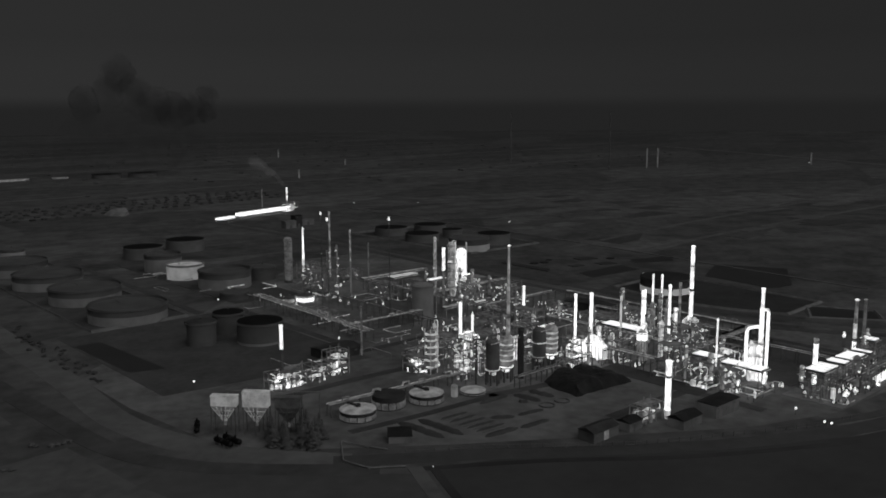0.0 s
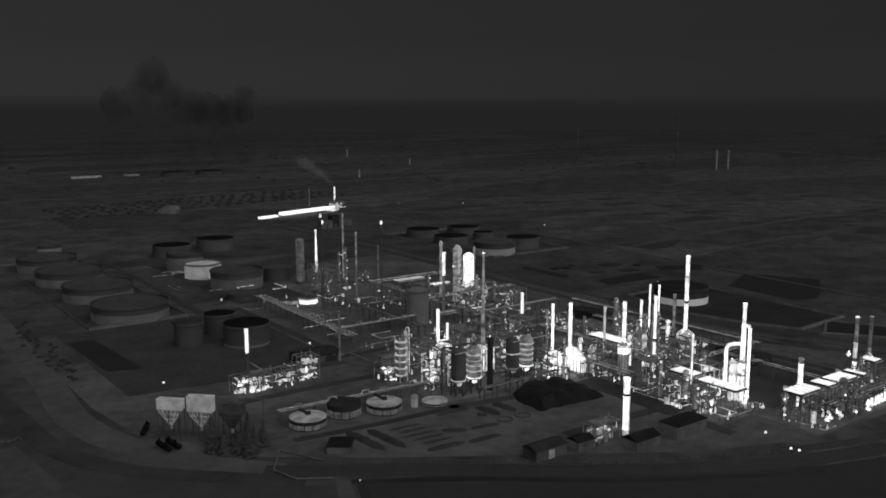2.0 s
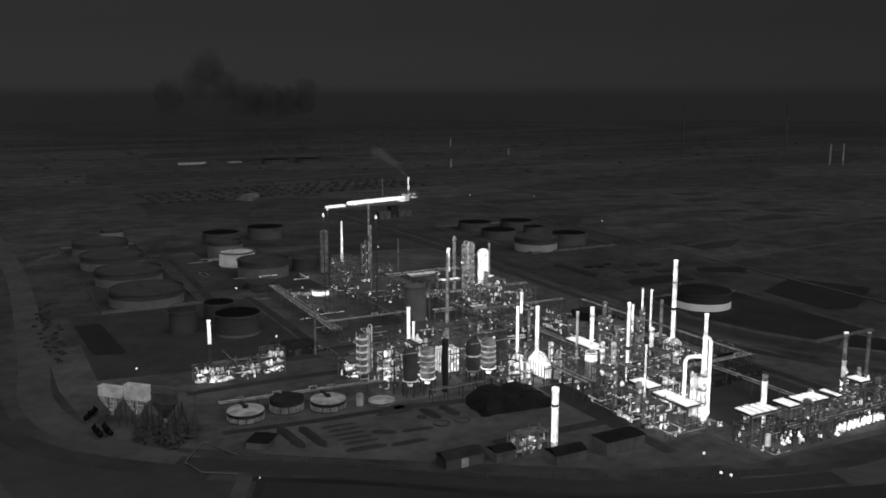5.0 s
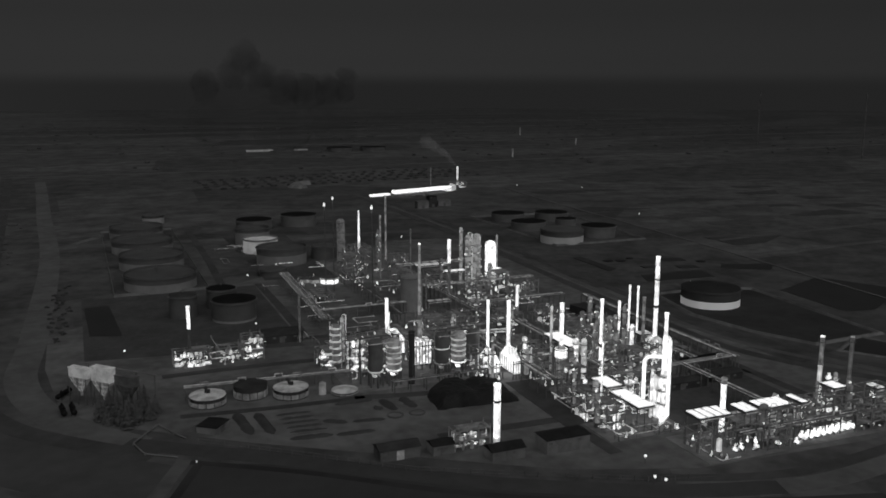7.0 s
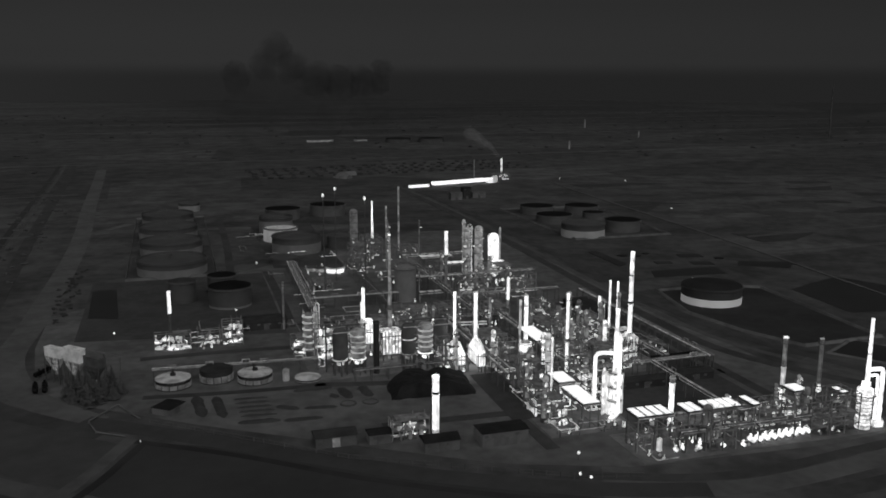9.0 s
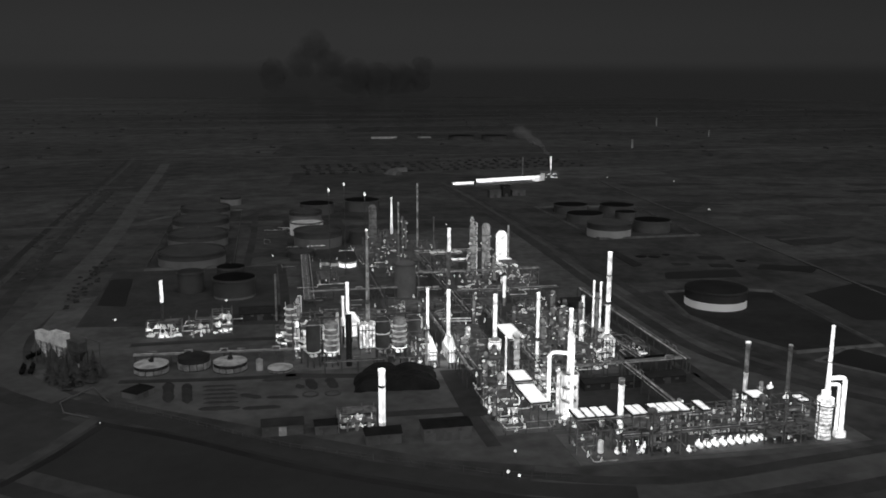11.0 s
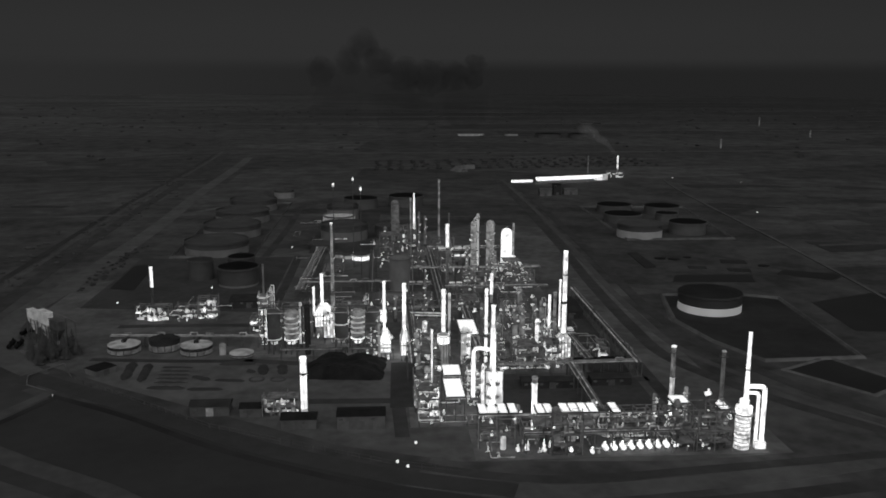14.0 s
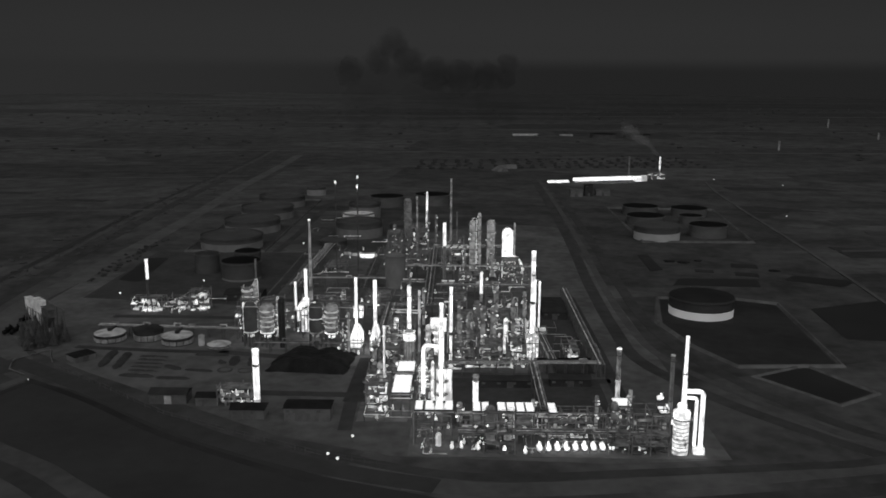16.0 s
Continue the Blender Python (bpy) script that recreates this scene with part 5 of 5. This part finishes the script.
def conifer(seed, h, r):
    rnd = random.Random(seed)
    t = thing("conifer", 0, 0, "dark pointed conifer beside the pale hoppers", "tree", "conifers")
    part("trunk", lathe(B(), [(0.28, 0), (0.2, h * 0.4), (0.04, h * 0.95)], seg=8), BARK, t)
    bm = B()
    z = 1.0
    while z < h:
        reach = r * (1 - z / h) ** 0.85 * rnd.uniform(0.8, 1.15) + 0.15
        n = max(4, int(reach * 5))
        for i in range(n):
            a = 2 * math.pi * (i + rnd.uniform(-0.35, 0.35)) / n
            q = reach * rnd.uniform(0.65, 1.1)
            c, s = math.cos(a), math.sin(a)
            w, sag = 0.16 + 0.22 * q, 0.28 * q
            for f in (0.45, 1.0):
                u = rnd.uniform(-0.15, 0.15)
                p = [(c * q * (f - 0.42), s * q * (f - 0.42), z - sag * (f - 0.42) + 0.1), (c * q * f * 0.8 - s * w, s * q * f * 0.8 + c * w, z - sag * f + u), (c * q * f, s * q * f, z - sag * f - 0.12), (c * q * f * 0.8 + s * w, s * q * f * 0.8 - c * w, z - sag * f - u)]
                bm.faces.new([bm.verts.new(v) for v in p])
        z += rnd.uniform(0.35, 0.6)
    part("crown", bm, NEEDLES, t)
    return t


rnd = random.Random(31)
kinds = [conifer(k, h, r) for k, h, r in ((1, 10.5, 3.3), (2, 9.0, 3.2), (3, 7.5, 3.0))]
spots = [(152.5, 257.5), (158, 258.5), (155, 252.5), (162.5, 254), (159.5, 249.5), (164.5, 249), (166.5, 257.5), (169.5, 252), (156, 264.5), (168.5, 263), (161, 245.5), (172, 258)]
for i, (x, y) in enumerate(spots):
    if i < 3:
        kinds[i].matrix_basis = pose(x, y, 0, 0, 0, 40 * i)
    else:
        copy_thing(kinds[rnd.randrange(3)], pose(x, y, 0, 0, 0, rnd.uniform(0, 360)))


# ---- lamps, fence, small lights ----
def lamp(x, y, h, k=1.0, label="small bright lamp on a short dark post"):
    t = thing("yard_lamp", x, y, label, "lamp", "yard lamps")
    part("post", lathe(B(), [(0.12, 0), (0.08, h)], seg=8), STEEL, t)
    part("lamp_head", lathe(B(), [(0.15 * k, h), (0.4 * k, h + 0.2 * k), (0.4 * k, h + 0.6 * k), (0.2 * k, h + 0.8 * k)], seg=10), WHITE, t, "glowing lamp head")


lamp(180.2, 204.5, 1.0, 0.45)
for x, y, h in ((316.1, 149.7, 2.2), (309.8, 135.7, 2.2), (313, 134.5, 1.2), (255, 182.5, 2), (620, 590, 6), (380, 560, 5), (165.3, 342.2, 0.6), (220.7, 313.1, 15.3), (245, 470, 4), (1850, 880, 8), (700, 820, 6), (640, 870, 6)):
    lamp(x, y, h)
line = [(183, 222), (195, 213), (245, 172), (271, 158), (309, 138), (330, 132)]
t = thing("fence", 183, 222, "low wire fence with concrete posts along the road", "fence")
for (ax, ay), (bx, by) in zip(line, line[1:]):
    m = int(math.hypot(bx - ax, by - ay) / 4)
    for i in range(m):
        x, y = ax + (bx - ax) * i / m - 183, ay + (by - ay) * i / m - 222
        part("post", box(B(), x - 0.1, x + 0.1, y - 0.1, y + 0.1, 0, 1.9), STEEL, t)
    for z in (0.7, 1.8):
        part("rail", tube(B(), [(ax - 183, ay - 222, z), (bx - 183, by - 222, z)], 0.06, 4), STEEL, t)
t = thing("pipe_loop", 162, 226, "low warm pipeline loop at the road bend", "pipeline")
part("pipe", tube(B(), bend([(17.5, 1.5, 0.5), (14, 8, 0.5), (9.5, 17.5, 0.9), (0, 3, 0.9), (3.2, -7, 0.5), (13, -14, 0.5)], 1.2), 0.24, 6), CONCRETE, t)
for x, y in ((14, 8), (9.5, 17.5), (4.7, 10.2), (0, 3), (3.2, -7)):
    part("support", box(B(), x - 0.3, x + 0.3, y - 0.3, y + 0.3, 0, 0.4), CONCRETE, t)


def bank(name, pts, h, w, label, mat):
    """A low earth bank round a basin."""
    bm = B()
    n = len(pts)
    c = Vector((sum(p[0] for p in pts) / n, sum(p[1] for p in pts) / n))
    rows = []
    for x, y in pts:
        d = (Vector((x, y)) - c).normalized()
        rows.append([bm.verts.new((x + d.x * q, y + d.y * q, drop(x, y) + z)) for q, z in ((-w, -0.1), (-w * 0.3, h), (w * 0.3, h), (w, -0.1))])
    for i in range(n):
        a, b = rows[i], rows[(i + 1) % n]
        for k in range(3):
            bm.faces.new((a[k], a[k + 1], b[k + 1], b[k]))
    return tagged(new(name, mesh_of(name, bm, mat)), label, "bank", kind="structure")


bank("bank", [(451, 297), (458, 259), (470, 231), (515, 233), (523, 334), (501, 345), (461, 345)], 1.0, 2.0, "low earth bank round the large tank", YARD)
bank("bank", [(473, 219), (499, 234), (515, 201), (495, 188)], 0.7, 1.6, "low earth bank round a lagoon", YARD)
bank("bank", [(166, 460), (220, 460), (222, 700), (166, 705)], 1.2, 2.5, "low earth bank round the storage tanks", YARD)
bank("bank", [(486, 505), (566, 505), (580, 660), (486, 665)], 1.2, 2.5, "low earth bank round the far tanks", YARD)

# ---- far: the hot kiln shed, its chimney, far tanks, masts ----
t = thing("kiln", 528, 886, "long white-hot kiln shed with a glowing roof", "kiln", "", 0, 16)
part("roof", box(B(), -46, -12.6, -4, 4, 2.4, 5.6), WHITE, t)
part("roof", box(B(), -11.4, 26, -4, 4, 2.4, 5.6), WHITE, t)
for a, b in ((-78, -70), (-69, -62.5), (-61.5, -54)):
    part("low_roof", box(B(), a, b, -4, 2, 1.6, 3.6), WHITE, t)
for i in range(13):
    part("post", box(B(), -45.6 + 5.9 * i - 0.3, -45.6 + 5.9 * i + 0.3, -3.6, -3.0, 0, 2.4), STEEL, t)
for i in range(4):
    part("low_post", box(B(), -77 + 6.3 * i - 0.3, -77 + 6.3 * i + 0.3, -3.6, -3.0, 0, 1.6), STEEL, t)
part("end_house", box(B(), 29, 36, -3, 3, 0, 4.6), GLOW, t)
part("end_house", box(B(), 38, 44, -2, 3, 0, 6.2), HOT, t)
part("end_roof", box(B(), 28.5, 36.5, -3.5, 3.5, 4.6, 5.4), WHITE, t)
shed(463, 475, 742, 751, 7, 0.6, "tall grey plant house before the kiln", wall=CONCRETE, roof=SIDING, doors=1)
shed(490, 504, 754, 763, 5.5, 0.6, "grey plant house before the kiln", wall=CONCRETE, roof=SIDING, doors=1)
shed(478, 486, 748, 757, 11, 0.6, "dark plant tower before the kiln", wall=DARK, roof=COLDROOF, doors=1)
stack(598, 954, 24, 0.8, [(0.35, G), (0.6, W), (0.66, G), (1, W)], "short far chimney with a hot top", platforms=0)
stack(560, 950, 24, 0.8, [(1, T)], "thin far grey chimney", platforms=0)
rig(580, 600, 930, 940, 2, fiery, "far hot structure beside the chimney", 91, 20)
for x, y, h in ((1466, 1115, 105), (1507, 1430, 102)):
    stack(x, y, h + 12, 1.6, [(1, S)], "very tall thin far mast", r_top=0.8, platforms=0, name="radio_mast", category="mast")
for x, y, h in ((1565, 1093, 40), (1592, 1085, 40), (1900, 900, 26), (897, 1387, 15), (1225, 1989, 20), (1177, 1630, 13)):
    stack(x, y, h, 1.6, [(1, T)], "far pale chimney in open land", platforms=0)
t = thing("far_shed", 490, 1690, "long pale low shed far away", "shed")
part("body", box(B(), -26, 26, -6, 6, 0, 4), LUKE, t)
part("roof", box(B(), -27, 27, -7, 7, 4, 4.6), SIDING, t)
part("annexe", box(B(), 70, 96, -6, 6, 0, 2.6), TEPID, t)
for x, y, r in ((640, 1640, 26), (705, 1630, 26)):
    storage_tank(x, y, r, 8, "far dark flat tank in open land", 0.5, lower=SHELL, deck=COLDDECK, dome=0.8, group="distant tanks")


def scrub(name, spots, label, mat, seed, s0=2.0, s1=5.0):
    """Low clumps of far scrub and trees, joined."""
    rnd = random.Random(seed)
    verts, faces = [], []
    for x, y in spots:
        for _ in range(4):
            px, py, s = x + rnd.uniform(-s1, s1), y + rnd.uniform(-s1, s1), rnd.uniform(s0, s1)
            k, z0 = len(verts), drop(px, py)
            for zz, rr in ((0, 0.7), (0.5, 1.0), (0.85, 0.6)):
                for i in range(6):
                    a = i * math.pi / 3 + zz
                    q = rr * s * rnd.uniform(0.6, 1.1)
                    verts.append((px + q * math.cos(a), py + q * math.sin(a), z0 + zz * s * rnd.uniform(0.8, 1.1)))
            verts.append((px, py, z0 + s))
            for lv in (0, 6):
                for i in range(6):
                    j = (i + 1) % 6
                    faces.append((k + lv + i, k + lv + j, k + lv + 6 + j, k + lv + 6 + i))
            for i in range(6):
                faces.append((k + 12 + i, k + 12 + (i + 1) % 6, k + 18))
    me = bpy.data.meshes.new(name)
    me.from_pydata(verts, [], faces)
    me.materials.append(mat)
    return tagged(new(name, me), label, "scrub", kind="stuff")


LEAF = material("cold dark scrub", 0.05, 0.07, 8, 0.95)
rnd = random.Random(11)
scrub("orchard_rows", [(300 + i * 17 + rnd.uniform(-3, 3), 1030 + j * 32 + i * 3) for i in range(24) for j in range(5)], "rows of dark low orchard trees far behind the works", LEAF, 1, 1.5, 3)
scrub("far_scrub", [(rnd.uniform(-900, 2200), rnd.uniform(1200, 3000)) for _ in range(320)], "scattered dark scrub over the far plain", material("far pale scrub", 0.065, 0.085, 8, 0.95), 2, 1.5, 4)
scrub("verge_scrub", [(rnd.uniform(60, 104), rnd.uniform(250, 900)) for _ in range(90)], "low dark scrub beside the road", material("roadside scrub", 0.075, 0.11, 8, 0.95), 3, 0.5, 1.8)
for k in range(7):
    y = 1100 + 260 * k + rnd.uniform(-60, 60)
    strip("field_track", [(-900, y + rnd.uniform(-90, 90)), (0, y + rnd.uniform(-40, 40)), (900, y), (2200, y + rnd.uniform(-160, 160))], 7, 0.4, rnd.choice((VERGE, DAMP)), "straight track between far fields", "track")
for a, b in (((560, 470), (2600, 700)), ((600, 420), (2600, 520)), ((-900, 800), (100, 930)), ((-900, 560), (90, 640)), ((640, 250), (2200, 330))):
    strip("farm_track", [a, ((a[0] + b[0]) / 2, (a[1] + b[1]) / 2 + 12), b], 6, 0.3, VERGE, "pale farm track over open land", "track")
strip("boundary_track", [(640, 900), (624, 810), (607, 655), (595, 492), (587, 390), (582, 335), (574, 230)], 2.2, 0.5, GRAVEL, "thin pale track along the far field edge", "track")
strip("far_road", [(2440, 1640), (2200, 1150), (2001, 782)], 12, 0.5, GRAVEL, "pale far road over open land", "road")
COVER = (material("thin stubble", 0.06, 0.09, 12, 0.95, fine=4, mottle=0.6), material("damp stubble", 0.042, 0.068, 14, 0.95, fine=4, mottle=0.6), VERGE)
for k in range(34):
    x, y = rnd.uniform(-420, 20), rnd.uniform(330, 1150)
    w, d, lean = rnd.uniform(40, 130), rnd.uniform(8, 26), rnd.uniform(-12, 12)
    sheet("field", [(x - w / 2, y - lean), (x + w / 2, y + lean), (x + w / 2 + rnd.uniform(-9, 9), y + lean + d), (x + rnd.uniform(-9, 9), y + d * 1.3), (x - w / 2 + rnd.uniform(-9, 9), y - lean + d)], 0.15 + 0.004 * k, COVER[k % 2], "streak of damp ground in the dry plain")
for k in range(60):
    x, y = rnd.uniform(600, 1300), rnd.uniform(360, 900)
    if 470 < x < 600 and y < 680 or 450 < x < 620 and 830 < y < 960:
        continue
    sheet("field", [(x, y), (x + rnd.uniform(25, 90), y + rnd.uniform(-6, 6)), (x + rnd.uniform(25, 90), y + rnd.uniform(12, 40)), (x + rnd.uniform(-8, 8), y + rnd.uniform(12, 40))], 0.2 + 0.002 * k, rnd.choice(COVER), "patch of field with different cover")
for pts in ([(472.7, 458), (480, 461), (479.5, 415), (471.4, 410)], [(521, 401), (534, 396), (536, 405), (523, 409)], [(525, 424), (541, 420), (543, 430), (528, 434)], [(499, 409), (510, 408), (511, 414), (500, 416)]):
    sheet("basin", pts, 0.36, WETLAND, "dark shallow basin in the open land")
for x, y, r in ((490, 440, 3.6), (498, 437, 3.6), (509, 442, 2.4), (549, 414, 3.4)):
    sheet("puddle", [(x + r * (1 + 0.25 * math.sin(5 * a + x)) * math.cos(a), y + 0.9 * r * math.sin(a)) for a in (2 * math.pi * i / 14 for i in range(14))], 0.42, COKE, "small black puddle in the open land", "puddle")
bm = B()
rows = []
for i in range(15):
    a = radians(95 + 130 * i / 14)
    rows.append([bm.verts.new((432 + q * math.cos(a), 1022 + q * math.sin(a), drop(432, 1022) + z)) for q, z in ((20, -0.2), (25, 4.5), (30, 4.8), (37, -0.2))])
for p, q in zip(rows, rows[1:]):
    for i in range(3):
        bm.faces.new((p[i], p[i + 1], q[i + 1], q[i]))
bm.faces.new(rows[0][::-1])
bm.faces.new(rows[-1])
tagged(new("crescent_bank", mesh_of("crescent_bank", bm, CONCRETE, True)), "pale crescent-shaped earth bank on the plain", "bank", kind="structure")
scrub("hedge_row", [(139 + rnd.uniform(-3, 3), 372 + 6 * i + rnd.uniform(-2, 2)) for i in range(22)] + [(133 + rnd.uniform(-2, 2), 392 + 9 * i) for i in range(10)], "loose row of low dark shrubs beside the gravel road", LEAF, 4, 0.5, 1.3)


# ---- smoke ----
def smoke_material(name, albedo, cover):
    """Thin smoke: as dense as the mesh's own cover, thinned by noise."""
    m = bpy.data.materials.new(name)
    m.use_nodes = True
    n, l = m.node_tree.nodes, m.node_tree.links
    s = n["Principled BSDF"]
    s.inputs["Base Color"].default_value, s.inputs["Roughness"].default_value = (albedo, albedo, albedo, 1), 1.0
    s.inputs["Specular IOR Level"].default_value = 0.0
    t, no, r, at, mu = (n.new(k) for k in ("ShaderNodeTexCoord", "ShaderNodeTexNoise", "ShaderNodeMapRange", "ShaderNodeAttribute", "ShaderNodeMath"))
    no.inputs["Scale"].default_value, no.inputs["Detail"].default_value = 0.05, 3
    r.inputs["From Min"].default_value, r.inputs["From Max"].default_value = 0.3, 0.65
    r.inputs["To Min"].default_value, r.inputs["To Max"].default_value = cover * 0.45, cover
    at.attribute_name = "cover"
    mu.operation = "MULTIPLY"
    l.new(t.outputs["Object"], no.inputs["Vector"])
    l.new(no.outputs["Fac"], r.inputs["Value"])
    l.new(r.outputs[0], mu.inputs[0])
    l.new(at.outputs["Fac"], mu.inputs[1])
    l.new(mu.outputs[0], s.inputs["Alpha"])
    return m


def smoke(x, y, z, puffs, label, mat, seed):
    """Lens-shaped billows that overlap; each thins out toward its rim."""
    bm = B()
    layer = bm.verts.layers.float.new("cover")
    for px, py, pz, r in puffs:
        for v in bmesh.ops.create_icosphere(bm, subdivisions=4, radius=1.0)["verts"]:
            d = v.co.copy()
            lump = 1 + 0.42 * noise.noise(d * 1.5 + Vector((seed * 31.0 + px, pz, 0))) + 0.14 * noise.noise(d * 3.5 + Vector((px, pz, seed)))
            v[layer] = max(0.0, 1 - d.x * d.x - d.z * d.z) ** 0.8
            v.co = Vector((px, py, pz)) + Vector((d.x, d.y * 0.5, d.z)) * (r * lump)
    ob = new("smoke_plume", mesh_of("smoke_plume", bm, mat, True))
    ob.location = (x, y, z)
    ob.visible_shadow = False
    return tagged(ob, label, "smoke", kind="stuff")


rnd = random.Random(21)
puffs = []
for cx, cz, r in ((0, 144, 14), (-13, 131, 13), (13, 130, 15), (-38, 120, 13), (36, 117, 17), (63, 114, 17), (88, 115, 15), (109, 128, 11), (108, 113, 11)):
    puffs.append((cx, cx * 0.6, cz - 125, r))
smoke(291, 706, 125, puffs, "dark hanging smoke cloud high over the plain", smoke_material("dark smoke", 0.04, 0.46), 1)
puffs = [(cx, cx * 0.6, cz - 86, r) for cx, cz, r in ((-34, 88, 27), (28, 84, 31), (90, 86, 28))]
smoke(300, 730, 86, puffs, "thin dark smoke veil below the cloud", smoke_material("thin dark smoke", 0.05, 0.16), 3)
puffs = []
for i in range(13):
    s = i / 12
    puffs.append((-30 * s - 12 * s * s, 6 * s, 2 + 38 * s ** 0.75 + rnd.gauss(0, 1), 1.8 + 7 * s))
smoke(598, 954, 11, puffs, "thin pale smoke drifting from the far chimney", smoke_material("pale smoke", 0.25, 0.22), 2)

# ---- far haze on the horizon, painted as the glow of a backdrop shell ----
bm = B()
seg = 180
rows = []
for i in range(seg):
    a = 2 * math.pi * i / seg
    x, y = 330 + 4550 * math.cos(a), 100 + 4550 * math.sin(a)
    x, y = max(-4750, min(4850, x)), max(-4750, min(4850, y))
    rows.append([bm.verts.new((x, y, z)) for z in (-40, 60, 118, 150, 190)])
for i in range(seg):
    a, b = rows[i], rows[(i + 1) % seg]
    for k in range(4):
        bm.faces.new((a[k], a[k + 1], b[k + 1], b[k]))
m = bpy.data.materials.new("far haze")
m.use_nodes = True
n, l = m.node_tree.nodes, m.node_tree.links
n.remove(n["Principled BSDF"])
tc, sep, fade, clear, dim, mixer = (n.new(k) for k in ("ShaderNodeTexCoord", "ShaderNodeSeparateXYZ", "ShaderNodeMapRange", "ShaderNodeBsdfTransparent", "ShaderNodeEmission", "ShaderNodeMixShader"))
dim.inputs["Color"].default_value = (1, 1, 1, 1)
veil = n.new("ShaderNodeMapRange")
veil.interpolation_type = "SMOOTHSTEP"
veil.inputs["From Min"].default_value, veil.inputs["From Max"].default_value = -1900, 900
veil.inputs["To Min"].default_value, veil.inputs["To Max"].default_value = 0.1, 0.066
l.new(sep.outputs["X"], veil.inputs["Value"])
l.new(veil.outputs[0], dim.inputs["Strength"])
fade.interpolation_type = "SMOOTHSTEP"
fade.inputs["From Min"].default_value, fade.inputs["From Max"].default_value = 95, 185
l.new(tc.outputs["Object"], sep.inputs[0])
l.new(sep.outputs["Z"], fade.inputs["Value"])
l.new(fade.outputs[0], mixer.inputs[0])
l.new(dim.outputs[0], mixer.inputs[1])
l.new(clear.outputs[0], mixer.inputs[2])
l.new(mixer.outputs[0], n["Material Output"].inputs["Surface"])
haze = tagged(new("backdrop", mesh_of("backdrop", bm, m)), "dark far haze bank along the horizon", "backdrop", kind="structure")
haze.visible_shadow = False
